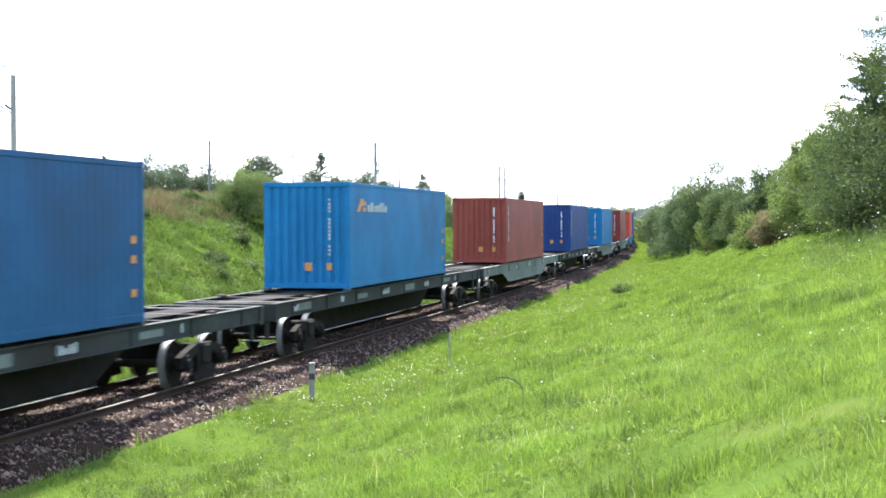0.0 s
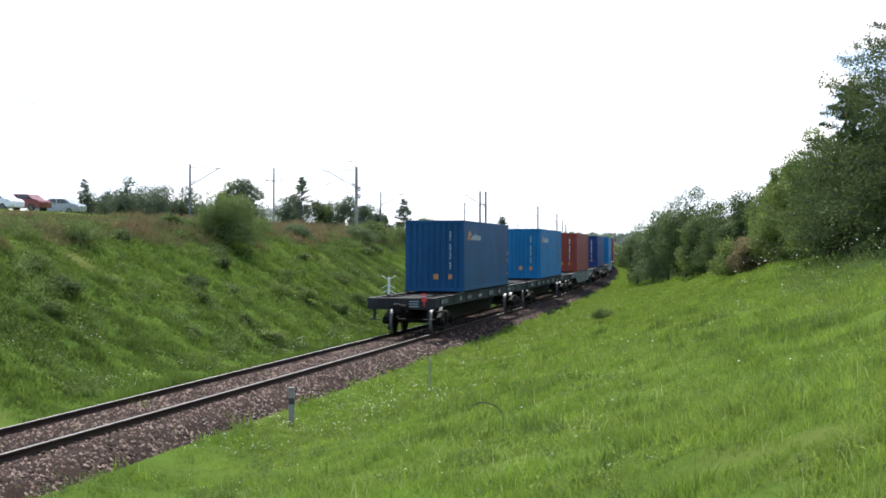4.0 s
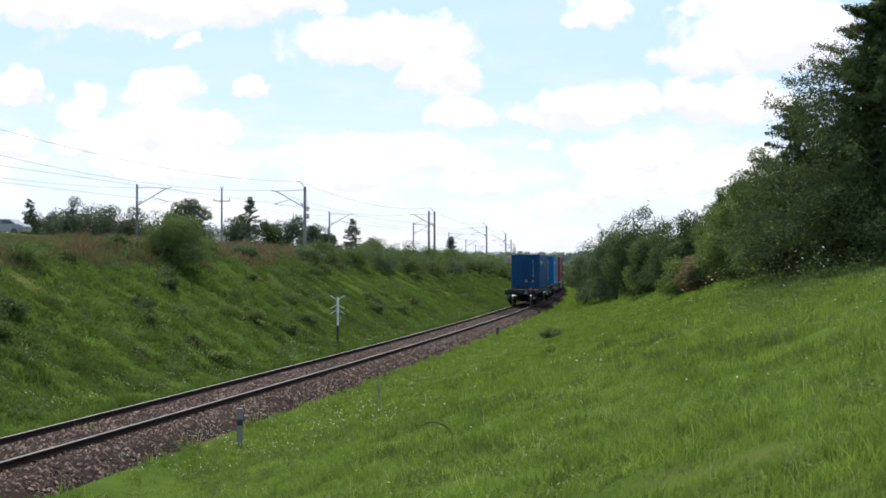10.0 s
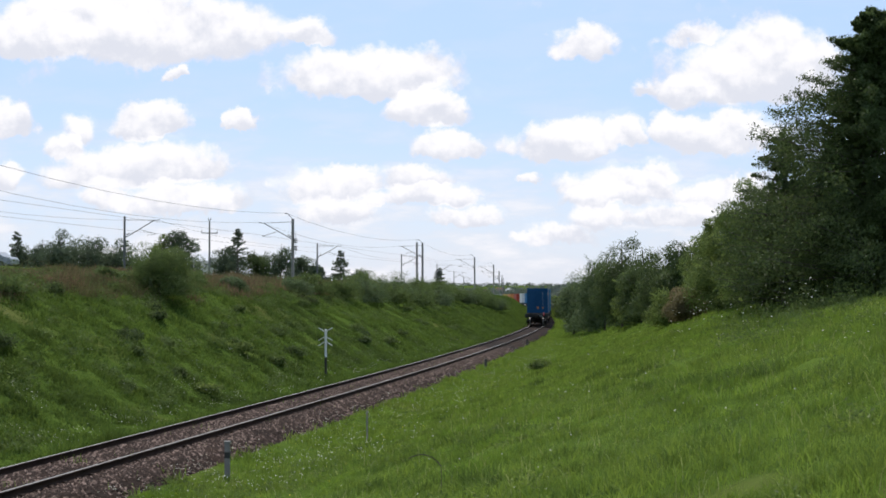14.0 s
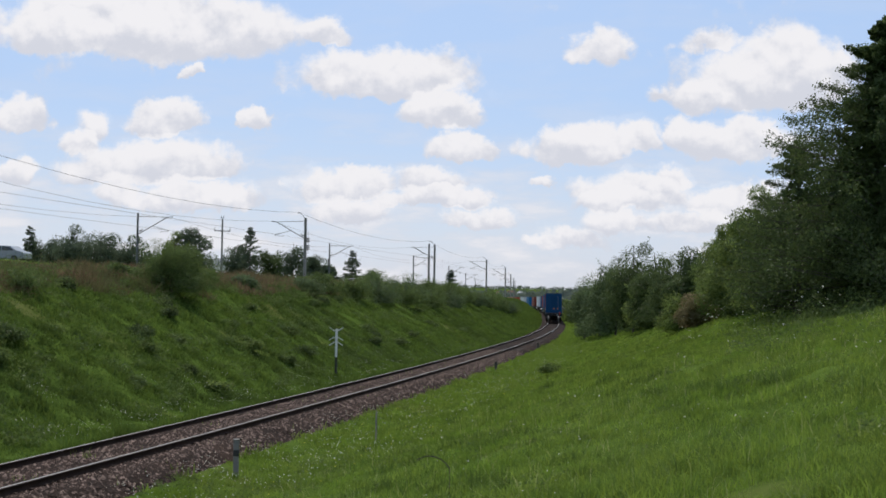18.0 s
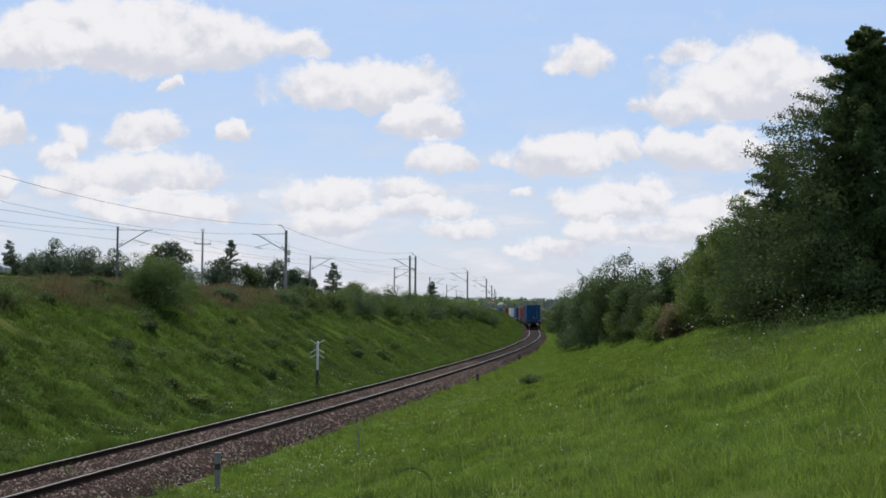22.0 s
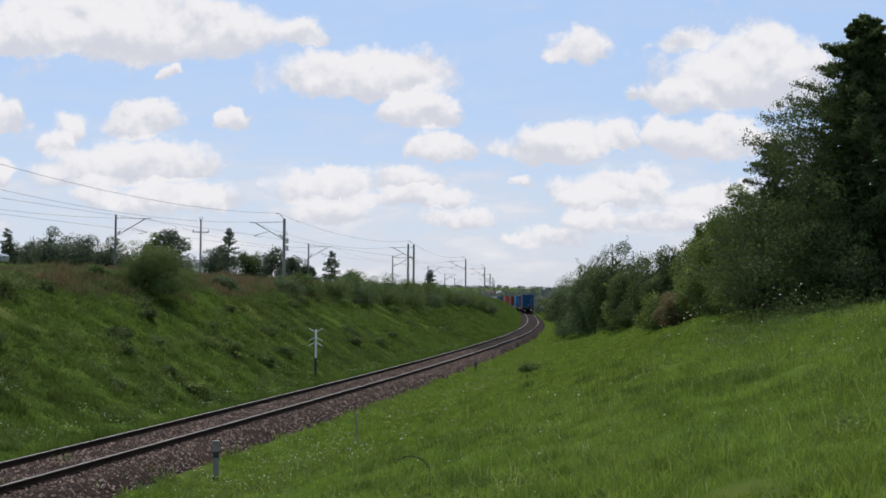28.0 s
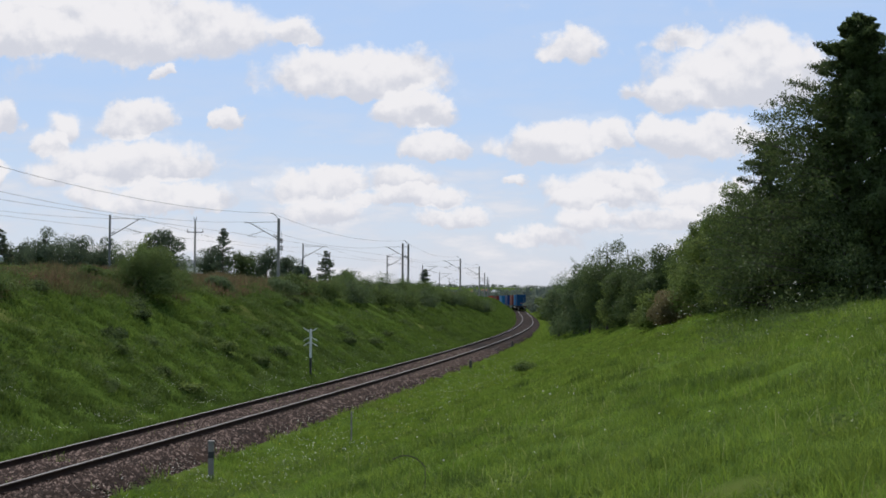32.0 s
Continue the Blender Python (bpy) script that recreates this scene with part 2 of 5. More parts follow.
M_EARTH = surface("turf", (0.035, 0.060, 0.012), (0.075, 0.115, 0.022), 0.35, 0.95, bump=0.6, fine=7.0, coords="Position", stain=(0.10, 0.10, 0.035), amount=0.2, gloss=0.0)
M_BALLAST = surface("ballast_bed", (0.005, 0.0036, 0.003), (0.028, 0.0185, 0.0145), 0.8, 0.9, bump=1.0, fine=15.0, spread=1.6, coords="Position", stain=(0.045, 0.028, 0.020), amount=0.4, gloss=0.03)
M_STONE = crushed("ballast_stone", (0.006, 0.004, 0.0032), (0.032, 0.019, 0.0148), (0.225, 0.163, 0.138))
M_RAIL = surface("rusty_rail", (0.020, 0.013, 0.010), (0.052, 0.033, 0.024), 2.0, 0.85, 0.0, fine=30.0, gloss=0.1)
M_SHINE = surface("polished_rail_head", (0.07, 0.064, 0.060), (0.14, 0.130, 0.122), 1.5, 0.45, 0.5, bump=0.02, gloss=0.5)
M_SLEEPER = surface("concrete_sleeper", (0.030, 0.022, 0.018), (0.085, 0.064, 0.053), 3.0, 0.9, stain=(0.06, 0.036, 0.027), jitter=0.15)
M_WAGON = surface("grimy_grey_paint", (0.009, 0.0105, 0.011), (0.036, 0.042, 0.041), 0.9, 0.72, fine=12.0, stain=(0.016, 0.014, 0.012), amount=0.5, gloss=0.15)
M_WAGON_GREEN = surface("faded_green_grey_paint", (0.062, 0.082, 0.076), (0.115, 0.145, 0.132), 1.0, 0.65, fine=18.0, stain=(0.05, 0.045, 0.04), amount=0.5)
M_DECK = surface("worn_deck_steel", (0.028, 0.026, 0.025), (0.085, 0.080, 0.077), 1.4, 0.8, gloss=0.15, fine=16.0, stain=(0.10, 0.06, 0.04), amount=0.4)
M_BOGIE = surface("oily_cast_steel", (0.005, 0.0045, 0.0045), (0.018, 0.016, 0.014), 3.0, 0.85, 0.0, fine=30.0, gloss=0.1)
M_TREAD = surface("worn_wheel_tread", (0.12, 0.12, 0.122), (0.22, 0.22, 0.222), 3.0, 0.55, 0.4, bump=0.02)
M_WHITE = surface("dirty_white_paint", (0.55, 0.55, 0.53), (0.80, 0.80, 0.78), 4.0, 0.6, stain=(0.35, 0.33, 0.30), amount=0.2)
M_LETTER = surface("white_lettering", (0.40, 0.43, 0.46), (0.66, 0.68, 0.70), 7.0, 0.6)
M_LETTER_DIM = surface("worn_lettering", (0.18, 0.21, 0.22), (0.36, 0.40, 0.41), 6.0, 0.7)
M_PLATE = surface("orange_plate", (0.32, 0.13, 0.03), (0.48, 0.21, 0.05), 8.0, 0.6)
M_RED = surface("red_paint", (0.45, 0.02, 0.02), (0.62, 0.04, 0.03), 5.0, 0.5)
M_BLACK = surface("black_paint", (0.012, 0.012, 0.012), (0.03, 0.03, 0.03), 5.0, 0.6)
M_CONCRETE = surface("weathered_concrete", (0.13, 0.122, 0.110), (0.26, 0.25, 0.23), 1.5, 0.85, fine=25.0, stain=(0.2, 0.2, 0.18))
M_STEEL = surface("galvanised_steel", (0.06, 0.065, 0.07), (0.13, 0.135, 0.14), 2.0, 0.65, 0.2)
M_WIRE = surface("dull_copper_wire", (0.10, 0.10, 0.105), (0.18, 0.18, 0.185), 1.0, 0.6, 0.3, bump=0)
M_INSUL = flat("dark_insulator", (0.06, 0.05, 0.05), 0.3)
M_BARK = surface("bark", (0.035, 0.028, 0.022), (0.10, 0.085, 0.07), 3.0, 0.9, bump=0.6, fine=25.0)
M_GRASS = foliage("meadow_grass", (0.078, 0.130, 0.019), (0.186, 0.262, 0.040), (0.118, 0.196, 0.023), 0.40, 0.5)
M_GRASS_BANK = foliage("bank_grass", (0.050, 0.091, 0.015), (0.116, 0.178, 0.029), (0.053, 0.085, 0.018), 0.36, 0.16)
M_DRY = foliage("dry_tall_grass", (0.100, 0.072, 0.036), (0.190, 0.132, 0.074), (0.078, 0.094, 0.032), 0.35, 0.3)
M_WITHERED = foliage("withered_leaves", (0.150, 0.098, 0.058), (0.300, 0.200, 0.125), (0.170, 0.150, 0.070), 0.4)
M_STEM = foliage("pale_stems", (0.20, 0.24, 0.075), (0.34, 0.37, 0.15), (0.26, 0.27, 0.11), 0.4)
M_LEAF = foliage("hedge_leaves", (0.042, 0.072, 0.016), (0.190, 0.250, 0.060), (0.095, 0.142, 0.033), 0.42, gloss_share=0.016)
M_LEAF_BUSH = foliage("willow_bush_leaves", (0.060, 0.092, 0.026), (0.125, 0.175, 0.045), (0.085, 0.125, 0.034), 0.36, gloss_share=0.016)
M_LEAF_DARK = foliage("dark_leaves", (0.026, 0.043, 0.014), (0.115, 0.158, 0.048), (0.056, 0.086, 0.027), 0.38, gloss_share=0.016)
M_LEAF_RAGGED = foliage("ragged_tree_leaves", (0.022, 0.038, 0.012), (0.105, 0.145, 0.046), (0.050, 0.078, 0.024), 0.36, gloss_share=0.016)
M_LEAF_GREY = foliage("willow_leaves", (0.058, 0.088, 0.035), (0.125, 0.168, 0.070), (0.080, 0.122, 0.047), 0.40, gloss_share=0.016)
# the next two greens have distance haze mixed into them: greyer and paler
M_LEAF_HILL_HAZE = foliage("hill_woods", (0.085, 0.105, 0.080), (0.120, 0.145, 0.110), (0.10, 0.125, 0.095), 0.4)
M_LEAF_FAR_HAZE = foliage("far_leaves", (0.055, 0.080, 0.045), (0.100, 0.130, 0.075), (0.075, 0.102, 0.060), 0.4)
M_PETAL = foliage("white_petals", (0.42, 0.43, 0.36), (0.72, 0.73, 0.66), (0.55, 0.56, 0.46), 0.35)
M_PETAL_YELLOW = foliage("yellow_petals", (0.50, 0.45, 0.03), (0.70, 0.60, 0.05), (0.5, 0.5, 0.05), 0.3)
M_ROOF = surface("roof_tiles", (0.16, 0.06, 0.04), (0.26, 0.10, 0.07), 3.0, 0.8)
M_ROOF_GREY = surface("grey_roof", (0.16, 0.17, 0.18), (0.26, 0.27, 0.28), 3.0, 0.7)
M_CONCRETE_DARK = surface("mossy_dark_concrete", (0.05, 0.048, 0.042), (0.12, 0.115, 0.10), 3.0, 0.9, gloss=0.1)
M_PLASTER = surface("pale_plaster", (0.55, 0.52, 0.46), (0.70, 0.67, 0.60), 2.0, 0.85)
M_GLASS = flat("dark_glass", (0.03, 0.04, 0.05), 0.08)
M_TYRE = flat("tyre_rubber", (0.02, 0.02, 0.02), 0.85)


def paint(name, colour, fade=1.25):
    """Container enamel, chalked and streaked with rust."""
    dark = tuple(c * 0.82 for c in colour)
    light = tuple(min(0.9, c * fade + 0.005) for c in colour)
    return surface(name, dark, light, 0.7, 0.62, fine=9.0, bump=0.06, gloss=0.16, spread=0.6, stain=tuple(c * 0.66 + 0.006 for c in colour), amount=0.25)


# ---- mesh helpers ----
def part(name, bm, material, parent=None, label="", smooth=False):
    """Links a bmesh as one mesh object, under a thing or a part."""
    me = bpy.data.meshes.new(name)
    bm.to_mesh(me)
    bm.free()
    for m in material if isinstance(material, (list, tuple)) else (material,):
        me.materials.append(m)
    if smooth:
        me.polygons.foreach_set("use_smooth", [True] * len(me.polygons))
    ob = new(name, me)
    ob.parent = parent
    if label:
        tagged(ob, label)
    return ob


def again(ob, m, parent=None):
    """Another object on the same mesh."""
    o = new(ob.name.split(".")[0], ob.data)
    o.parent = parent or ob.parent
    o.matrix_basis = m
    if "label" in ob:
        o["label"] = ob["label"]
    return o


def thing(name, m, label, category, group="", kind=""):
    e = new(name)
    e.empty_display_size = 0.3
    e.matrix_world = m
    return tagged(e, label, category, group, kind)


def box(bm, x0, x1, y0, y1, z0, z1, bevel=0.0):
    vs = [bm.verts.new(c) for c in ((x0, y0, z0), (x1, y0, z0), (x1, y1, z0), (x0, y1, z0), (x0, y0, z1), (x1, y0, z1), (x1, y1, z1), (x0, y1, z1))]
    fs = [bm.faces.new([vs[i] for i in f]) for f in ((3, 2, 1, 0), (4, 5, 6, 7), (0, 1, 5, 4), (1, 2, 6, 5), (2, 3, 7, 6), (3, 0, 4, 7))]
    if bevel:
        edges = list({e for f in fs for e in f.edges})
        bmesh.ops.bevel(bm, geom=edges, offset=bevel, segments=1, affect="EDGES")
    return bm


def prism(bm, outline, axis, a, b):
    """An outline of pairs, pushed along an axis from a to b. Axis x: pairs are (y, z); y: (x, z); z: (x, y)."""
    def at(p, q):
        return {"x": (q, p[0], p[1]), "y": (p[0], q, p[1]), "z": (p[0], p[1], q)}[axis]
    lo, hi = [bm.verts.new(at(p, a)) for p in outline], [bm.verts.new(at(p, b)) for p in outline]
    n = len(outline)
    bm.faces.new(lo), bm.faces.new(hi[::-1])
    for i in range(n):
        bm.faces.new((lo[i], hi[i], hi[(i + 1) % n], lo[(i + 1) % n]))
    bmesh.ops.recalc_face_normals(bm, faces=bm.faces)
    return bm


def rod(bm, p, q, r0, r1=None, seg=8):
    """A tapered round bar from p to q."""
    p, q, r1 = Vector(p), Vector(q), r0 if r1 is None else r1
    d = (q - p).normalized()
    a = d.orthogonal().normalized()
    b = d.cross(a)
    rings = []
    for c, r in ((p, r0), (q, r1)):
        rings.append([bm.verts.new(c + (a * math.cos(k * math.tau / seg) + b * math.sin(k * math.tau / seg)) * r) for k in range(seg)])
    for k in range(seg):
        bm.faces.new((rings[0][k], rings[0][(k + 1) % seg], rings[1][(k + 1) % seg], rings[1][k]))
    bm.faces.new(rings[0][::-1]), bm.faces.new(rings[1])
    return bm


def raw_mesh(name, verts, faces, materials, indices=None):
    """A mesh from arrays: verts (n, 3), faces (m, k) with k corners each."""
    me = bpy.data.meshes.new(name)
    faces = np.asarray(faces, np.int32)
    me.vertices.add(len(verts))
    me.vertices.foreach_set("co", np.asarray(verts, np.float32).ravel())
    me.loops.add(faces.size)
    me.loops.foreach_set("vertex_index", faces.ravel())
    me.polygons.add(len(faces))
    me.polygons.foreach_set("loop_start", np.arange(0, faces.size, faces.shape[1], dtype=np.int32))
    me.polygons.foreach_set("loop_total", np.full(len(faces), faces.shape[1], np.int32))
    for m in materials:
        me.materials.append(m)
    if indices is not None:
        me.polygons.foreach_set("material_index", np.asarray(indices, np.int32))
    me.update(calc_edges=True)
    me.validate()
    return me


# ---- the line of the track and the lie of the land ----
_ky = np.array([-300, -100, 0, 24, 46, 67, 88, 106, 138, 170, 205, 250, 283, 310, 340, 370, 400, 430, 460, 500, 560, 640, 760, 1200])
_kx = np.array([-52, -26, -12.25, -8.95, -5.97, -3.33, -0.88, 0.97, 4.1, 6.65, 8.65, 10.4, 11.35, 12.15, 13.0, 13.95, 14.5, 14.3, 13.4, 11.3, 6.8, -2, -20, -104])
_gy = np.arange(-300, 1201, 1.0)
_gx = np.interp(_gy, _ky, _kx)
for _ in range(3):
    _gx = np.convolve(np.pad(_gx, 10, "reflect", reflect_type="odd"), np.ones(21) / 21, "valid")
_gz = np.interp(_gy, [-300, 130, 205, 290, 420, 1200], [0, 0, 0.17, 0.46, 0.48, 0.9])
_gs = np.concatenate([[0], np.cumsum(np.hypot(np.diff(_gx), 1.0))])


def track_x(y):
    return np.interp(y, _gy, _gx)


def track_z(y):
    return np.interp(y, _gy, _gz)


def track_pose(s):
    """The pose of a vehicle's middle, s metres along the line."""
    y = np.interp(s, _gs, _gy)
    y0, y1 = np.interp(s - 6, _gs, _gy), np.interp(s + 6, _gs, _gy)
    turn = math.degrees(math.atan2(-(track_x(y1) - track_x(y0)), y1 - y0))
    return pose(float(track_x(y)), float(y), float(track_z(y)), 0, 0, turn)


def s_of_y(y):
    return float(np.interp(y, _gy, _gs))


def smooth_noise(x, y, seed):
    """Soft rolling noise of about -1 to 1, of unit wavelength."""
    rng = np.random.RandomState(seed)
    out = np.zeros(np.broadcast(x, y).shape)
    for _ in range(7):
        a, w, p = rng.uniform(0, math.tau), rng.uniform(0.6, 1.7), rng.uniform(0, math.tau)
        out = out + np.sin((np.cos(a) * x + np.sin(a) * y) * w * math.tau + p)
    return out / 3.2


def land(x, y):
    """Height of the ground: a cutting along the track, flat fields above it, hills far off."""
    x, y = np.asarray(x, float), np.asarray(y, float)
    l = x - track_x(np.clip(y, -300, 900)) * np.where(y > 900, np.clip(1 - (y - 900) / 600, 0, 1), 1)
    left = np.interp(y, [-50, 150, 210, 260, 310, 380, 480, 600], [1, 1, 0.92, 0.82, 0.76, 0.70, 0.50, 0.2])
    right = np.interp(y, [-50, 110, 200, 300, 420], [1, 1, 0.8, 0.55, 0.3])
    squeeze = np.interp(y, [-50, 150, 220, 260, 310, 380], [1, 1, 0.86, 0.66, 0.52, 0.5])
    ll = np.where(l < 0, l / squeeze, l)
    lo = np.interp(ll, [-400, -120, -60, -40, -30, -15, -13, -11, -5, -4.0, -3.0, -2.2, -1.6, 0], [6.4, 6.5, 6.4, 5.9, 5.2, 4.2, 3.9, 3.3, 0.15, -0.35, -0.55, -0.55, -0.45, -0.45])
    hi = np.interp(ll, [0, 1.6, 2.0, 2.6, 3.3, 5, 8, 12, 18, 26, 60, 400], [-0.45, -0.45, -0.45, -0.62, -0.71, -0.36, 0.50, 1.66, 3.3, 4.6, 5.7, 6.0])
    z = np.where(l < 0, np.where(lo > 0, lo * left, lo), np.where(hi > 0, hi * right, hi))
    z = z + track_z(np.clip(y, -300, 1200))
    rough = np.clip((np.abs(l) - 2.6) / 3, 0, 1)
    z = z + rough * (0.10 * smooth_noise(x / 7.0, y / 7.0, 3) + 0.05 * smooth_noise(x / 1.9, y / 1.9, 4))
    z = z + 0.13 * smooth_noise(x / 2.7, y / 3.6, 5) * np.clip((-l - 4.5) / 2, 0, 1) * np.clip((-l - 4.5) / 2, 0, 1) * np.interp(np.abs(y), [150, 230], [1, 0]) * np.interp(-l, [13, 17], [1, 0])
    z = z + 0.6 * np.interp(l, [8.5, 13.5], [0, 1]) * np.interp(y, [44, 62, 88, 118], [0, 1, 1, 0])
    far = np.hypot(x, y)
    return z + np.interp(far, [0, 700, 1500, 3200, 4200], [0, 0, 3, 26, 30]) * (1 + 0.22 * smooth_noise(x / 1500, y / 1500, 9))


def build_land():
    ys = np.concatenate([np.linspace(-400, -30, 16), np.arange(-28, 10, 2.0), np.arange(10, 90, 0.6), np.arange(90, 200, 1.5), np.arange(200, 420, 4.0), np.arange(420, 900, 16.0), np.geomspace(900, 4400, 26)])
    ls = np.concatenate([-np.geomspace(4300, 60, 24), np.arange(-56, -20, 3.0), np.arange(-20, -3, 0.5), np.arange(-3, 3.6, 0.2), np.arange(3.6, 24, 0.5), np.arange(24, 60, 3.0), np.geomspace(60, 4300, 24)])
    Y, Lr = np.meshgrid(ys, ls, indexing="ij")
    bend = track_x(np.clip(Y, -300, 900)) * np.where(Y > 900, np.clip(1 - (Y - 900) / 600, 0, 1), 1)
    X = Lr + bend
    V = np.stack([X, Y, land(X, Y)], -1).reshape(-1, 3)
    n, k = Y.shape
    i = (np.arange(n - 1)[:, None] * k + np.arange(k - 1)).ravel()
    F = np.stack([i, i + 1, i + k + 1, i + k], 1)
    me = raw_mesh("ground", V, F, [M_EARTH])
    me.polygons.foreach_set("use_smooth", [True] * len(me.polygons))
    tagged(new("ground", me), "grassy railway cutting between green fields and far hills", "ground", kind="structure")


build_land()


def sweep(outline, y0, y1, step, l0=0.0, z0=0.0):
    """An outline of (across, up) pairs drawn along the track from y0 to y1: verts and quads."""
    y = np.arange(y0, y1 + step / 2, step)
    dx = np.gradient(track_x(y), y)
    nx, ny = 1 / np.hypot(1, dx), -dx / np.hypot(1, dx)
    o = np.array(outline, float)
    V = np.stack([track_x(y)[:, None] + nx[:, None] * (o[:, 0] + l0), y[:, None] + ny[:, None] * (o[:, 0] + l0), track_z(y)[:, None] + o[:, 1] + z0 + 0 * nx[:, None]], -1)
    n, k = len(y), len(o)
    i = (np.arange(n - 1)[:, None] * k + np.arange(k)).ravel()
    j = (np.arange(n - 1)[:, None] * k + (np.arange(k) + 1) % k).ravel()
    return V.reshape(-1, 3), np.stack([i, i + k, j + k, j], 1), k


def build_track():
    bed_outline = [(-2.7, -0.85), (-1.75, -0.33), (-1.45, -0.22), (-0.9, -0.165), (-0.62, -0.14), (0, -0.13), (0.62, -0.14), (0.9, -0.165), (1.45, -0.20), (1.75, -0.33), (2.75, -0.95)]
    V, F, k = sweep(bed_outline, -120, 660, 0.5)
    V[:, 2] += 0.03 * smooth_noise(V[:, 0] / 0.8, V[:, 1] / 0.8, 21) + 0.02 * smooth_noise(V[:, 0] / 0.27, V[:, 1] / 0.27, 22)
    track = thing("railway_track", pose(0, 0, 0), "single broad-gauge railway track with rusty rails on grey-pink stone ballast", "track", kind="structure")
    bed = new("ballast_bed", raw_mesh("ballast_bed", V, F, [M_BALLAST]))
    bed.parent = track
    head = [(-0.075, -0.18), (-0.075, -0.165), (-0.012, -0.15), (-0.012, -0.045), (-0.037, -0.035), (-0.037, -0.006), (-0.028, 0), (0.028, 0), (0.037, -0.006), (0.037, -0.035), (0.012, -0.045), (0.012, -0.15), (0.075, -0.165), (0.075, -0.18)]
    for side in (-0.797, 0.797):
        V, F, k = sweep(head, -120, 660, 1.0, side)
        r = new("rail", raw_mesh("rail", V, F, [M_RAIL, M_SHINE], [1 if i % k == 6 else 0 for i in range(len(F))]))
        r.parent = track
    bm = bmesh.new()
    prism(bm, [(-0.15, -0.33), (0.15, -0.33), (0.12, -0.19), (-0.12, -0.19)], "x", -1.35, 1.35)
    first = part("sleeper", bm, M_SLEEPER, track)
    first.matrix_basis = track_pose(s_of_y(16))
    bm = bmesh.new()
    box(bm, -0.10, 0.10, -0.06, 0.06, -0.165, -0.125, 0.01)
    clip = part("rail_plate", bm, M_RAIL, track)
    clip.matrix_basis = track_pose(s_of_y(16)) @ Matrix.Translation((-0.797, 0, 0))
    for i in range(1, 190):
        again(first, track_pose(s_of_y(16) + i * 0.6))
    for i in range(120):
        for side in (-0.797, 0.797):
            if i or side > 0:
                again(clip, track_pose(s_of_y(16) + i * 0.6) @ Matrix.Translation((side, 0, 0)))
    # loose stones of the shoulders
    rng = np.random.RandomState(5)
    n = 72000
    y = 15 + (rng.rand(n) ** 1.5) * 85
    l = np.where(rng.rand(n) < 0.62, rng.uniform(0.88, 2.75, n), rng.uniform(-0.7, 0.7, n))
    l = np.where(rng.rand(n) < 0.12, rng.uniform(-2.2, -0.9, n), l)
    o = np.array(bed_outline)
    z = np.interp(l, o[:, 0], o[:, 1]) + track_z(y)
    size = rng.uniform(0.024, 0.062, n)
    base = np.array([(1, 0, -0.3), (-0.2, 1, -0.2), (-1, -0.1, -0.1), (0.1, -1, -0.3), (0.2, 0.1, 0.9)])
    tri = np.array([(0, 1, 4), (1, 2, 4), (2, 3, 4), (3, 0, 4)])
    a = rng.uniform(0, math.tau, n)
    sh = base[None] * rng.uniform(0.6, 1.3, (n, 5, 1)) * size[:, None, None]
    c, s = np.cos(a)[:, None], np.sin(a)[:, None]
    V = np.stack([sh[..., 0] * c - sh[..., 1] * s + (track_x(y) + l)[:, None], sh[..., 0] * s + sh[..., 1] * c + y[:, None], sh[..., 2] * 0.7 + z[:, None] + 0.012], -1).reshape(-1, 3)
    F = (np.arange(n)[:, None, None] * 5 + tri[None]).reshape(-1, 3)
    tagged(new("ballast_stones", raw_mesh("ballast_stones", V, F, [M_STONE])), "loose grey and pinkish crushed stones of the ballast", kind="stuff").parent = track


build_track()

# ---- the train ----
WAGON, PITCH, LENGTH, WIDE, HIGH, DECK = 24.4, 25.38, 12.192, 2.438, 2.896, 1.45


def corrugated(bm, along, span, z0, z1, at, out, n, depth=0.036, horizontal=False):
    """A trapezoid-ribbed sheet. along 'x' or 'y' from -span to span, standing at the given place, its ribs pushed inwards from out."""
    pitch = 2 * span / n
    pts = []
    for i in range(n):
        a = -span + i * pitch
        for f, d in ((0.0, 0), (0.27, 0), (0.38, 1), (0.66, 1), (0.77, 0)):
            pts.append((a + f * pitch, at - out * d * depth))
    pts.append((span, at))
    rows = []
    for z in (z0, z1):
        rows.append([bm.verts.new((p, q, z) if along == "x" else (q, p, z)) for p, q in pts])
    for i in range(len(pts) - 1):
        bm.faces.new((rows[0][i], rows[0][i + 1], rows[1][i + 1], rows[1][i]))
    bm.normal_update()
    bmesh.ops.solidify(bm, geom=bm.faces[:], thickness=0.004)
    bmesh.ops.recalc_face_normals(bm, faces=bm.faces)
    return bm


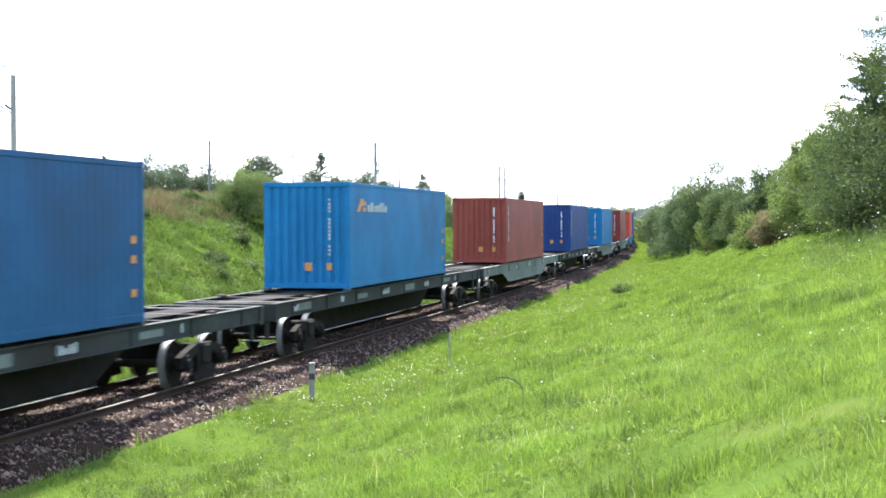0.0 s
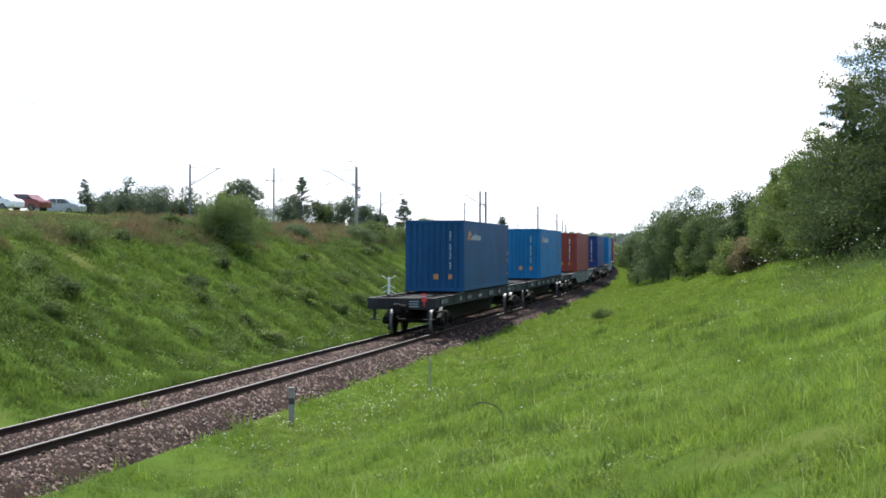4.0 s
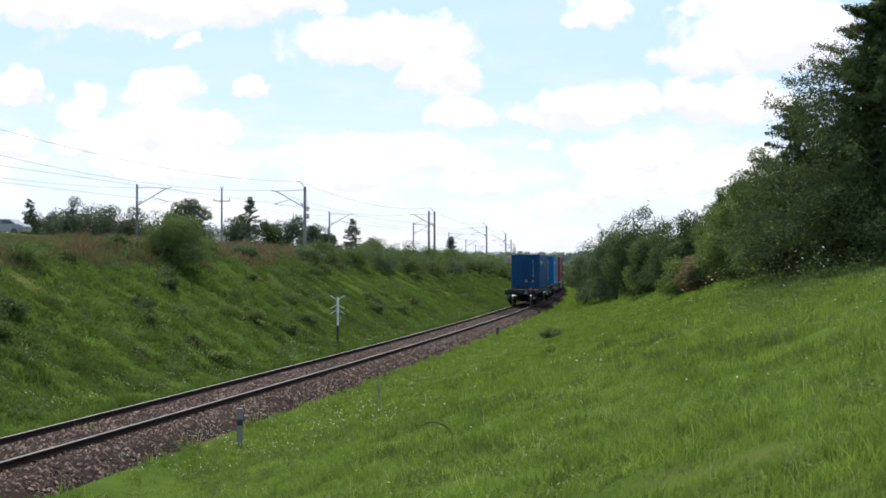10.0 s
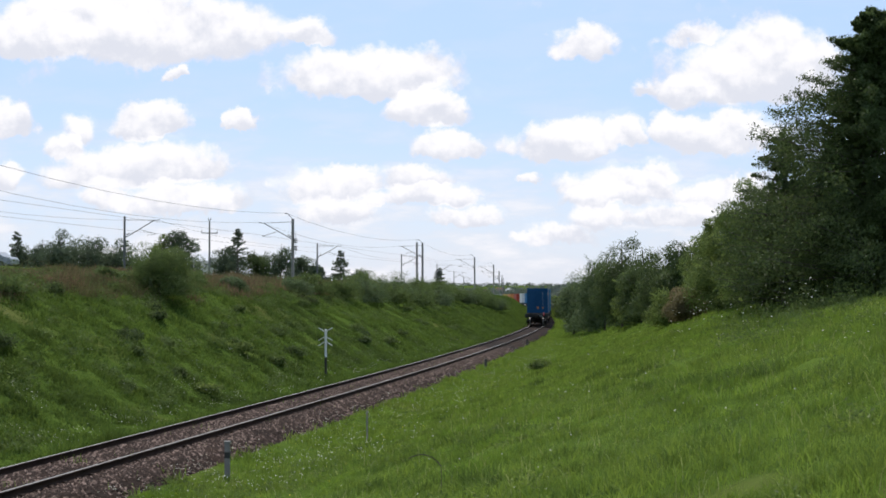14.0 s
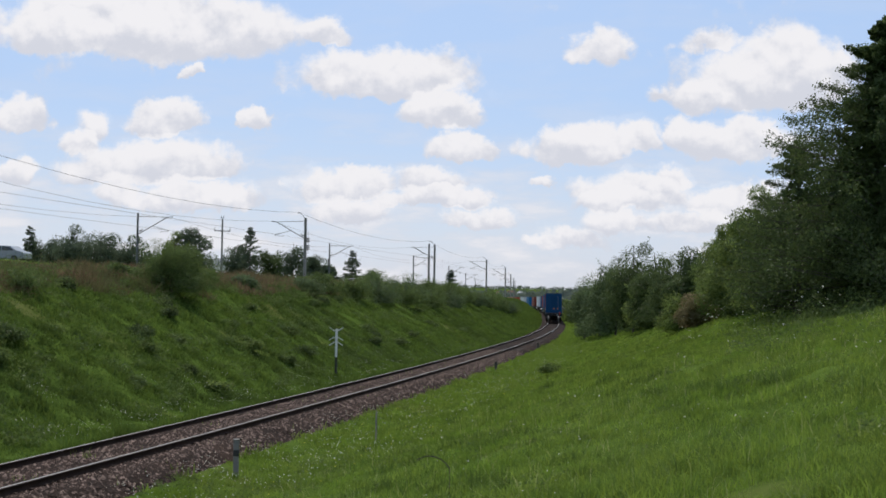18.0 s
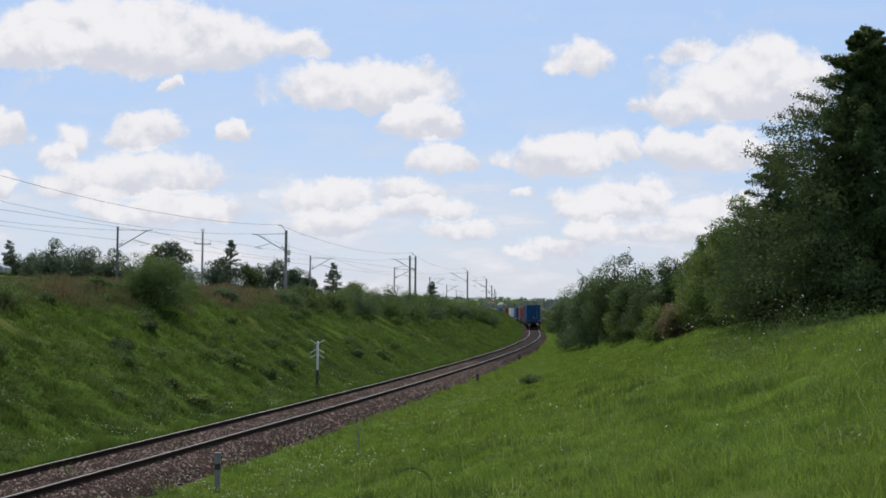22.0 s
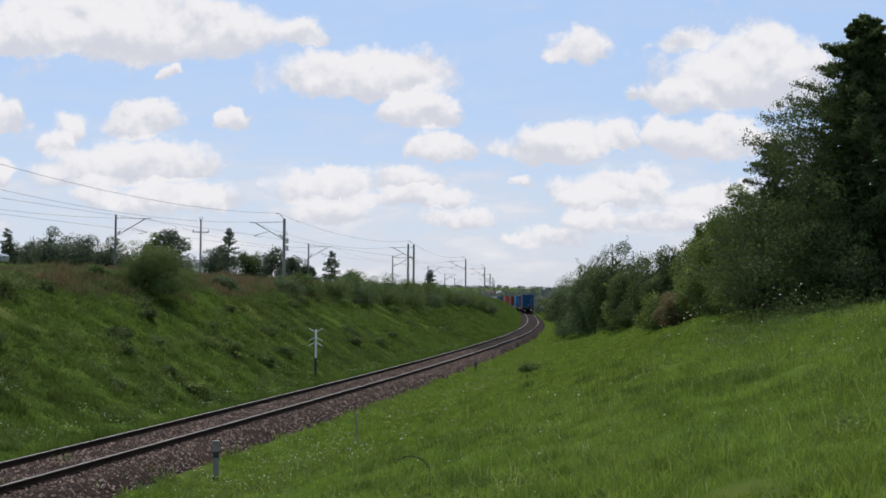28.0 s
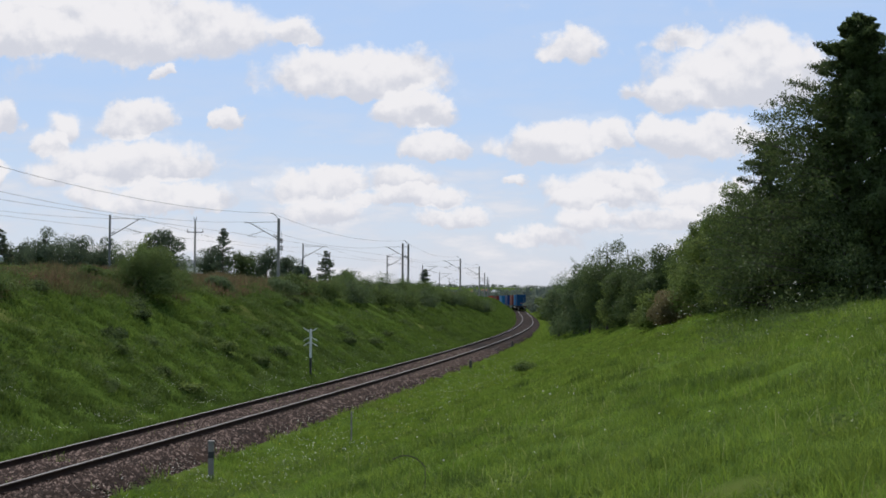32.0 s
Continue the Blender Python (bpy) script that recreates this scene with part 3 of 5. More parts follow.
def container(colour, label, logo=True, number=True, plates=True):
    """A forty-foot high-cube box, its floor at z = 0, its end towards -y."""
    w, h, ln = WIDE / 2, HIGH, LENGTH / 2
    e = thing("shipping_container", pose(0, 0, 0), label, "container", "containers on the goods train")
    for s in (-1, 1):
        bm = bmesh.new()
        corrugated(bm, "y", ln - 0.15, 0.17, h - 0.10, s * (w - 0.012), s, 42, 0.004)
        part("side_panel", bm, colour, e)
        bm = bmesh.new()
        box(bm, s * w - 0.06 * (s > 0), s * w + 0.06 * (s < 0), -ln + 0.15, ln - 0.15, 0.02, 0.17, 0.006)
        part("bottom_rail", bm, colour, e)
        bm = bmesh.new()
        box(bm, s * w - 0.06 * (s > 0), s * w + 0.06 * (s < 0), -ln + 0.15, ln - 0.15, h - 0.11, h - 0.01, 0.006)
        part("top_rail", bm, colour, e)
    bm = bmesh.new()
    corrugated(bm, "x", w - 0.13, 0.14, h - 0.13, -ln + 0.02, -1, 9, 0.045)
    part("end_panel", bm, colour, e)
    bm = bmesh.new()
    for s in (-1, 1):
        box(bm, min(s * 0.01, s * (w - 0.14)), max(s * 0.01, s * (w - 0.14)), ln - 0.06, ln - 0.02, 0.16, h - 0.14, 0.008)
        for x in (0.32, 0.80):
            rod(bm, (s * x, ln, 0.15), (s * x, ln, h - 0.15), 0.018, seg=6)
    part("doors", bm, colour, e, "closed double doors with locking bars")
    for y in (-ln, ln - 0.1):
        for z, d in ((0.0, 0.15), (h - 0.14, 0.14)):
            bm = bmesh.new()
            box(bm, -w + 0.15, w - 0.15, y + 0.005, y + 0.095, z + 0.01, z + d - 0.005, 0.006)
            part("end_rail", bm, colour, e)
    bm = bmesh.new()
    corrugated(bm, "y", ln - 0.2, -w + 0.06, w - 0.06, h - 0.03, 1, 40, 0.02)
    bmesh.ops.transform(bm, matrix=Matrix(((0, 0, 1, 0), (0, 1, 0, 0), (1, 0, 0, 0), (0, 0, 0, 1))), verts=bm.verts)
    bmesh.ops.recalc_face_normals(bm, faces=bm.faces)
    part("roof", bm, colour, e)
    bm = bmesh.new()
    box(bm, -w + 0.08, w - 0.08, -ln + 0.15, ln - 0.15, 0.07, 0.14)
    part("floor", bm, M_BOGIE, e)
    for sx in (-1, 1):
        for sy in (-1, 1):
            bm = bmesh.new()
            x, y = sx * (w - 0.075), sy * (ln - 0.075)
            box(bm, x - 0.072, x + 0.072, y - 0.072, y + 0.072, 0.118, h - 0.118, 0.012)
            part("corner_post", bm, colour, e)
            for z in (0.0, h - 0.118):
                bm = bmesh.new()
                box(bm, x - 0.081, x + 0.081, y - 0.089, y + 0.089, z, z + 0.118, 0.008)
                part("corner_casting", bm, colour, e)
    rng = random.Random(len(label) * 7)
    if number:
        bm = bmesh.new()
        z = h - 0.45
        for i in range(15):
            d = rng.uniform(0.055, 0.085)
            if i not in (4, 11):
                box(bm, w - 0.605, w - 0.54, -ln + 0.006, -ln + 0.017, z - d, z)
            z -= 0.105
        tagged(part("number_lettering", bm, M_LETTER_DIM if logo else M_LETTER, e, "column of white marks"), kind="stuff")
    if number and not logo:
        bm = bmesh.new()
        z = h - 0.40
        for i in range(15):
            d = rng.uniform(0.055, 0.085)
            if i not in (4, 11):
                box(bm, w - 0.005, w + 0.005, -ln + 0.52, -ln + 0.59, z - d, z)
            z -= 0.105
        tagged(part("side_lettering", bm, M_LETTER, e, "column of white marks"), kind="stuff")
    if plates:
        for x, z, dx, dz in ((0.05, 0.60, 0.10, 0.11), (w - 0.58, 0.60, 0.075, 0.10)):
            bm = bmesh.new()
            box(bm, x - dx, x + dx, -ln + 0.004, -ln + 0.018, z - dz, z + dz, 0.004)
            part("warning_plate", bm, M_PLATE, e, "orange warning plate")
        for y, z in ((ln - 0.45, 0.55), (ln - 0.45, 1.15), (ln - 0.45, 1.5)):
            bm = bmesh.new()
            box(bm, w - 0.004, w + 0.006, y - 0.10, y + 0.10, z - 0.07, z + 0.07)
            part("side_plate", bm, M_PLATE, e, "small orange plate")
    if logo:
        bm = bmesh.new()
        y0, z0 = -ln + 0.75, h - 0.80
        prism(bm, [(y0, z0), (y0 + 0.26, z0), (y0 + 0.46, z0 + 0.17), (y0 + 0.92, z0 + 0.17), (y0 + 0.97, z0 + 0.27), (y0 + 0.70, z0 + 0.28), (y0 + 0.66, z0 + 0.36), (y0 + 0.36, z0 + 0.36)], "x", w - 0.006, w + 0.006)
        prism(bm, [(y0 + 0.58, z0), (y0 + 0.88, z0), (y0 + 0.91, z0 + 0.12), (y0 + 0.62, z0 + 0.12)], "x", w - 0.006, w + 0.006)
        part("emblem", bm, M_PLATE, e, "orange slanted emblem")
        bm = bmesh.new()
        y = y0 + 1.08
        for d in (0.26, 0.30, 0.24, 0.30, 0.26, 0.12, 0.24):
            box(bm, w - 0.006, w + 0.006, y, y + d, z0, z0 + rng.choice((0.18, 0.20, 0.27)))
            y += d + 0.07
        tagged(part("word_lettering", bm, M_LETTER_DIM, e, "row of pale worn marks"), kind="stuff")
    return e


def wheelset(parent, y):
    prof = [(0.0, 0.08), (0.56, 0.08), (0.58, 0.16), (0.66, 0.17), (0.675, 0.40), (0.69, 0.425), (0.69, 0.505), (0.715, 0.507), (0.725, 0.480), (0.80, 0.475), (0.815, 0.465), (0.815, 0.42), (0.79, 0.40), (0.765, 0.20), (0.81, 0.16), (0.83, 0.085), (1.03, 0.08), (1.03, 0.0)]
    prof = [(-x, r) for x, r in reversed(prof)] + prof[1:]
    bm = bmesh.new()
    seg = 20
    rings = [[bm.verts.new((x, r * math.cos(k * math.tau / seg), r * math.sin(k * math.tau / seg))) for k in range(seg)] for x, r in prof if r > 0]
    radii = [p for p in prof if p[1] > 0]
    for i, (a, b) in enumerate(zip(rings, rings[1:])):
        tread = min(radii[i][1], radii[i + 1][1]) > 0.46
        for k in range(seg):
            f = bm.faces.new((a[k], b[k], b[(k + 1) % seg], a[(k + 1) % seg]))
            f.material_index = 1 if tread else 0
    bm.faces.new(rings[0]), bm.faces.new(rings[-1][::-1])
    bmesh.ops.recalc_face_normals(bm, faces=bm.faces)
    o = part("wheelset", bm, (M_BOGIE, M_TREAD), parent, "pair of steel wheels with bright treads")
    o.location = (0, y, 0.475)
    return o


def bogie(parent, y):
    bm = bmesh.new()
    # bolster with its two spring nests as the carrying body
    box(bm, -1.15, 1.15, -0.22, 0.22, 0.42, 0.80, 0.03)
    box(bm, -0.35, 0.35, -0.3, 0.3, 0.80, 0.93, 0.02)
    b = part("bogie", bm, M_BOGIE, parent, "two-axle cast steel bogie, dark with oil")
    b.location = (0, y, 0)
    for s in (-1, 1):
        bm = bmesh.new()
        prism(bm, [(-1.18, 0.40), (-1.18, 0.62), (-0.95, 0.70), (-0.45, 0.82), (0.45, 0.82), (0.95, 0.70), (1.18, 0.62), (1.18, 0.40), (0.80, 0.40), (0.70, 0.55), (0.36, 0.66), (0.36, 0.28), (0.50, 0.20), (0.50, 0.10), (-0.50, 0.10), (-0.50, 0.20), (-0.36, 0.28), (-0.36, 0.66), (-0.70, 0.55), (-0.80, 0.40)], "x", s * 1.02 - 0.07, s * 1.02 + 0.07)
        part("side_frame", bm, M_BOGIE, b)
        for yy in (-0.22, 0.0, 0.22):
            bm = bmesh.new()
            rod(bm, (s * 1.02, yy, 0.13), (s * 1.02, yy, 0.43), 0.06, seg=8)
            for k in range(5):
                rod(bm, (s * 1.02, yy, 0.15 + k * 0.055), (s * 1.02, yy, 0.185 + k * 0.055), 0.095, seg=10)
            part("spring", bm, M_BOGIE, b)
        for yy in (-0.925, 0.925):
            bm = bmesh.new()
            rod(bm, (s * 0.90, yy, 0.475), (s * 1.13, yy, 0.475), 0.155, 0.15, 14)
            box(bm, s * 1.02 - 0.10, s * 1.02 + 0.10, yy - 0.12, yy + 0.12, 0.58, 0.66, 0.02)
            rod(bm, (s * 1.10, yy, 0.475), (s * 1.18, yy, 0.475), 0.11, seg=12)
            part("axle_box", bm, M_BOGIE, b)
    return b, [wheelset(b, -0.925), wheelset(b, 0.925)]


def wagon(fish=False, tail=False, coat=None):
    """A long container flat wagon; its rails' top at z = 0, its tail towards -y."""
    h = WAGON / 2
    paintwork = coat or (M_WAGON_GREEN if fish else M_WAGON)
    label = "blue container flat wagon with deep fish-bellied sides" if coat else "faded green-grey container flat wagon with deep fish-bellied sides" if fish else "long grimy dark grey container flat wagon with open deck"
    e = thing("flat_wagon", pose(0, 0, 0), label, "wagon", "wagons of the goods train")
    for s in (-1, 1):
        bm = bmesh.new()
        web0, web1 = min(s * 1.20, s * 1.215), max(s * 1.20, s * 1.215)
        if fish:
            out = [(-h, 1.02), (-h, 1.38), (h, 1.38), (h, 1.02), (h - 5.0, 1.02), (h - 6.6, 0.62), (-h + 6.6, 0.62), (-h + 5.0, 1.02)]
        else:
            out = [(-h, 1.06), (-h, 1.38), (h, 1.38), (h, 1.06)]
        prism(bm, out, "x", web0, web1)
        part("side_sill", bm, paintwork, e)
        bm = bmesh.new()
        box(bm, min(s * 1.09, s * 1.26), max(s * 1.09, s * 1.26), -h, h, 1.38, 1.40)
        part("top_flange", bm, paintwork, e)
        bm = bmesh.new()
        if fish:
            box(bm, min(s * 1.12, s * 1.26), max(s * 1.12, s * 1.26), -h + 6.6, h - 6.6, 0.60, 0.62)
        else:
            box(bm, min(s * 1.12, s * 1.26), max(s * 1.12, s * 1.26), -h, h, 1.04, 1.06)
        part("bottom_flange", bm, paintwork, e)
        rng = random.Random(3 if fish else 4)
        bm = bmesh.new()
        y = -h + 1.2
        while y < h - 2:
            d = rng.uniform(0.4, 1.0)
            for k in range(int(d / 0.16)):
                if rng.random() < 0.85:
                    box(bm, min(s * 1.213, s * 1.219), max(s * 1.213, s * 1.219), y + k * 0.16, y + k * 0.16 + 0.11, 1.14, 1.14 + rng.choice((0.10, 0.15, 0.17)))
            y += d + rng.uniform(2.0, 4.5)
        tagged(part("lettering", bm, M_LETTER_DIM, e, "row of pale worn marks"), kind="stuff")
        for k in range(0, 8, 1 if fish else 2):
            bm = bmesh.new()
            y = -h + 1.35 + k * (WAGON - 2.4) / 8 + rng.uniform(0, 0.5)
            box(bm, min(s * 1.214, s * 1.2165), max(s * 1.214, s * 1.2165), y, y + rng.uniform(0.7, 1.6), 1.10 + rng.uniform(0, 0.05), 1.32 + rng.uniform(-0.05, 0.03))
            part("paint_patch", bm, M_WAGON_GREEN, e, "paler patch of newer paint")
        bm = bmesh.new()
        box(bm, min(s * 1.10, s * 1.245), max(s * 1.10, s * 1.245), -0.012, 0.012, 1.06, 1.38)
        rib = part("stiffener", bm, paintwork, e)
        for k in range(9):
            m = Matrix.Translation((0, -h + 1.2 + k * (WAGON - 2.4) / 8, 0))
            if k:
                again(rib, m)
            else:
                rib.matrix_basis = m
        for y in (-6.05, 6.05, -9.5, 9.5):
            bm = bmesh.new()
            box(bm, s * 1.13 - 0.09, s * 1.13 + 0.09, y - 0.10, y + 0.10, 1.40, 1.45, 0.008)
            part("container_lock", bm, M_DECK, e)
    bm = bmesh.new()
    for x in (-0.36, 0.36):
        prism(bm, [(-h + 0.3, 0.96), (-h + 0.3, 1.36), (h - 0.3, 1.36), (h - 0.3, 0.96), (h - 4.9, 0.96), (h - 6.4, 0.34), (-h + 6.4, 0.34), (-h + 4.9, 0.96)], "x", x - 0.012, x + 0.012)
    box(bm, -0.42, 0.42, -h + 0.2, h - 0.2, 1.36, 1.385)
    box(bm, -0.44, 0.44, -h + 6.4, h - 6.4, 0.32, 0.34)
    part("centre_sill", bm, M_BOGIE, e)
    for k in range(13):
        y = -h + 0.9 + k * (WAGON - 1.8) / 12
        bm = bmesh.new()
        wide = 0.30 if k in (0, 3, 9, 12) else 0.14
        box(bm, -1.09, 1.09, y - wide / 2, y + wide / 2, 1.365, 1.388)
        box(bm, -1.19, 1.19, y - 0.01, y + 0.01, 1.08, 1.365)
        part("cross_member", bm, M_DECK, e)
    for s in (-1, 1):
        bm = bmesh.new()
        box(bm, -1.26, 1.26, s * h - 0.10, s * h + 0.10, 0.98, 1.40, 0.015)
        for x in (-1.0, 1.0):
            prism(bm, [(s * (h + 0.08), 0.98), (s * (h + 0.08), 0.62), (s * (h - 0.05), 0.62), (s * (h - 0.12), 0.98)], "x", x - 0.03, x + 0.03)
            box(bm, x - 0.2, x + 0.2, s * h - 0.08, s * h + 0.1, 0.60, 0.63)
        part("end_beam", bm, M_WAGON, e)
        bm = bmesh.new()
        box(bm, -0.24, 0.24, s * h - 0.2 + 0.22 * s, s * h + 0.2 + 0.22 * s, 0.86, 1.18, 0.05)
        box(bm, -0.17, 0.10, s * (h + 0.62) - 0.18, s * (h + 0.62) + 0.18, 0.88, 1.22, 0.06)
        box(bm, 0.10, 0.24, s * (h + 0.48) - 0.12, s * (h + 0.48) + 0.12, 0.94, 1.16, 0.04)
        part("coupler", bm, M_BOGIE, e, "cast automatic coupler")
    bm = bmesh.new()
    rod(bm, (-0.75, -1.2, 0.78), (-0.75, 0.6, 0.78), 0.22, seg=14)
    box(bm, -0.8, -0.7, -1.0, -0.9, 0.8, 1.36), box(bm, -0.8, -0.7, 0.3, 0.4, 0.8, 1.36)
    part("air_tank", bm, M_BOGIE, e)
    wheels = []
    for y in (-h + 2.95, h - 2.95):
        wheels += bogie(e, y)[1]
    if tail:
        bm = bmesh.new()
        box(bm, 0.78, 0.95, -h - 0.13, -h - 0.11, 1.27, 1.44)
        box(bm, 0.78, 0.95, -h - 0.13, -h - 0.11, 1.49, 1.58)
        box(bm, 0.845, 0.885, -h - 0.11, -h - 0.09, 1.10, 1.58)
        t = part("tail_board", bm, M_RED, e, "small red and white tail marker board")
        bm = bmesh.new()
        box(bm, 0.78, 0.95, -h - 0.131, -h - 0.109, 1.44, 1.49)
        part("white_band", bm, M_LETTER_DIM, t)
        bm = bmesh.new()
        for z in (1.08, 1.17, 1.26):
            box(bm, 0.30, 0.66, -h - 0.106, -h - 0.098, z, z + 0.03)
        tagged(part("end_lettering", bm, M_LETTER_DIM, e, "pale worn marks"), kind="stuff")
    return e, wheels


P_BLUE = paint("bright_blue_enamel", (0.005, 0.052, 0.125))
P_LIGHT = paint("sky_blue_enamel", (0.005, 0.112, 0.245))
P_RUST = paint("rust_red_enamel", (0.180, 0.040, 0.026))
P_NAVY = paint("navy_enamel", (0.012, 0.034, 0.120))
P_MAROON = paint("maroon_enamel", (0.150, 0.028, 0.022))
P_RED = paint("red_enamel", (0.330, 0.050, 0.030))
P_YELLOW = paint("ochre_enamel", (0.55, 0.36, 0.10))
P_WHITE = paint("pale_grey_enamel", (0.55, 0.56, 0.56))
P_ORANGE = paint("orange_enamel", (0.55, 0.20, 0.07))
LOADS = (
    (P_BLUE, "dull blue steel container with orange emblem and pale marks", True, True),
    (P_LIGHT, "bright blue steel container with orange emblem and pale marks", True, True),
    (P_RUST, "rust-red ribbed steel container with white number marks", False, True),
    (P_NAVY, "navy blue ribbed steel container on a flat wagon", False, True),
    (P_LIGHT, "bright blue ribbed steel container on a flat wagon", False, True),
    (P_MAROON, "maroon ribbed steel container with white number marks", False, True),
    (P_RED, "orange-red ribbed steel container on a flat wagon", False, False),
    (P_BLUE, "blue ribbed steel container on a flat wagon", False, False),
    (P_WHITE, "pale grey ribbed steel container on a flat wagon", False, False),
    (P_RUST, "brown-red ribbed steel container on a flat wagon", False, False),
    (P_LIGHT, "light blue ribbed steel container on a flat wagon", False, False),
    (P_WHITE, "off-white ribbed steel container on a flat wagon", False, False),
    (P_RED, "red steel container on a flat wagon", False, False),
    (P_ORANGE, "orange steel container on a flat wagon", False, False),
    (P_YELLOW, "ochre yellow steel container on a flat wagon", False, False),
    (P_WHITE, "grey steel container on a flat wagon", False, False),
)
TRAIN = []
plain = bellied = None
for n, (colour, label, logo, number) in enumerate(LOADS):
    if n < 3 or n == 6:
        made, wheels = wagon(fish=n in (2, 6), tail=n == 0, coat=P_LIGHT if n == 6 else None)
        plain, bellied = made if n == 1 else plain, made if n == 2 else bellied
    else:
        made, wheels = copy_thing(bellied if n in (4, 5) else plain, pose(0, 0, 0)), []
    TRAIN.append((made, container(colour, label, logo, number, n < 6), wheels if n < 3 else []))

# metres along the line of the last container's rear end, by the second
RUN_T = (0, 1, 2, 6, 7, 8, 9, 10, 11, 12, 13, 14, 17, 21, 24, 28, 32)
RUN_Y = (13.4, 24.4, 35.3, 80.8, 91.6, 102.4, 113.3, 124.0, 134.8, 146.2, 158.0, 169.5, 204.5, 250.0, 284.0, 328.5, 373.0)


def run(t):
    """A smooth run through the places above."""
    s = [s_of_y(y) for y in RUN_Y]
    tt = np.linspace(t - 0.8, t + 0.8, 9)
    v0, v1 = (s[1] - s[0]), (s[-1] - s[-2]) / 4
    out = np.interp(tt, RUN_T, s) + np.minimum(tt, 0) * v0 + np.maximum(tt - 32, 0) * v1
    return float(out.mean())


def motions():
    for n, (car, load, wheels) in enumerate(TRAIN):
        step = 0.5
        rows, rows2 = [], []
        for k in range(int(32 / step) + 1):
            t = k * step
            m = track_pose(run(t) + LENGTH / 2 + n * PITCH)
            rows.append((t, m))
            rows2.append((t, m @ Matrix.Translation((0, 0, DECK))))
        walk(car, rows)
        walk(load, rows2)
        for w in wheels:
            place = w.location.copy()
            s0 = run(0)
            walk(w, [(k / 30, Matrix.Translation(place) @ pose(0, 0, 0, -math.degrees((run(k / 30) - s0) / 0.475))) for k in range(0, 961, 1)])


# ---- lineside posts ----
def polar(left, dist):
    return -dist * math.sin(radians(left)), dist * math.cos(radians(left))


def on_land(x, y, turn=0, sink=0.0):
    return pose(x, y, float(land(x, y)) - sink, 0, 0, turn)


def marker_post(x, y, tall, wide, band, label, stuff=None):
    e = thing("marker_post", on_land(x, y, 8), label, "post", "lineside marker posts")
    bm = bmesh.new()
    box(bm, -wide, wide, -wide, wide, -0.3, tall, 0.012)
    part("post", bm, stuff or M_CONCRETE, e)
    if band:
        bm = bmesh.new()
        box(bm, -wide - 0.004, wide + 0.004, -wide - 0.004, wide + 0.004, tall * 0.52, tall * 0.70)
        part("black_band", bm, M_BLACK, e, "black painted band")
        bm = bmesh.new()
        box(bm, -wide - 0.01, wide + 0.01, -wide - 0.01, wide + 0.01, tall - 0.03, tall + 0.015, 0.008)
        part("cap", bm, M_CONCRETE, e)


marker_post(-5.53, 31.1, 0.74, 0.060, True, "short grey concrete post with black band in the grass")
marker_post(-3.12, 38.9, 0.80, 0.022, False, "thin pale concrete stake in the grass")
marker_post(0.19, 78.0, 0.50, 0.07, False, "short dark concrete post beside the ballast", M_CONCRETE_DARK)
marker_post(3.5, 111.5, 0.55, 0.07, False, "short dark concrete post beside the ballast", M_CONCRETE_DARK)


def crossing_sign(x, y, tall):
    """A white lineside indicator: a round pole, dark at its foot, with three pairs of slanting arms."""
    e = thing("lineside_sign", on_land(x, y, -8), "white lineside indicator post with slanting arms and a black foot", "sign")
    bm = bmesh.new()
    box(bm, -0.047, 0.047, -0.047, 0.047, 0.82, tall, 0.012)
    part("white_pole", bm, M_WHITE, e)
    bm = bmesh.new()
    box(bm, -0.05, 0.05, -0.05, 0.05, -0.3, 0.82, 0.012)
    part("black_foot", bm, M_BLACK, e, "black painted foot of the pole")
    for z, s in ((tall - 0.10, 1), (tall - 0.38, -1), (tall - 0.62, -1)):
        for side in (-1, 1):
            bm = bmesh.new()
            a, b = Vector((side * 0.06, -0.06, z)), Vector((side * 0.34, -0.06, z + 0.16 * s))
            d = (b - a).normalized()
            up = Vector((-d.z, 0, d.x)) * 0.02
            vs = [(p.x + u.x, p.z + u.z) for p, u in ((a, up), (b, up), (b, -up), (a, -up))]
            prism(bm, vs, "y", -0.075, -0.060)
            part("arm", bm, M_WHITE, e)


crossing_sign(-7.36, 67.5, 2.16)


def dead_stem():
    """A dark dead stalk lying bent over the grass."""
    x, y = polar(2.3, 17.6)
    e = thing("dead_stalk", on_land(x, y, -8), "thin dark dead stalk bent over the grass", "stalk")
    bm = bmesh.new()
    pts = [Vector((-0.20 + 0.05 * k, 0.03 * math.sin(k), 0.46 + 0.05 * math.sin(k * 0.45) - (0.008 * (k - 5) ** 2 if k > 5 else 0))) for k in range(9)]
    for a, b in zip(pts, pts[1:]):
        rod(bm, a, b, 0.008, 0.007, 5)
    rod(bm, (0.2, 0.03, -0.1), pts[-1], 0.006, 0.005, 5)
    part("stem", bm, M_BARK, e)


dead_stem()


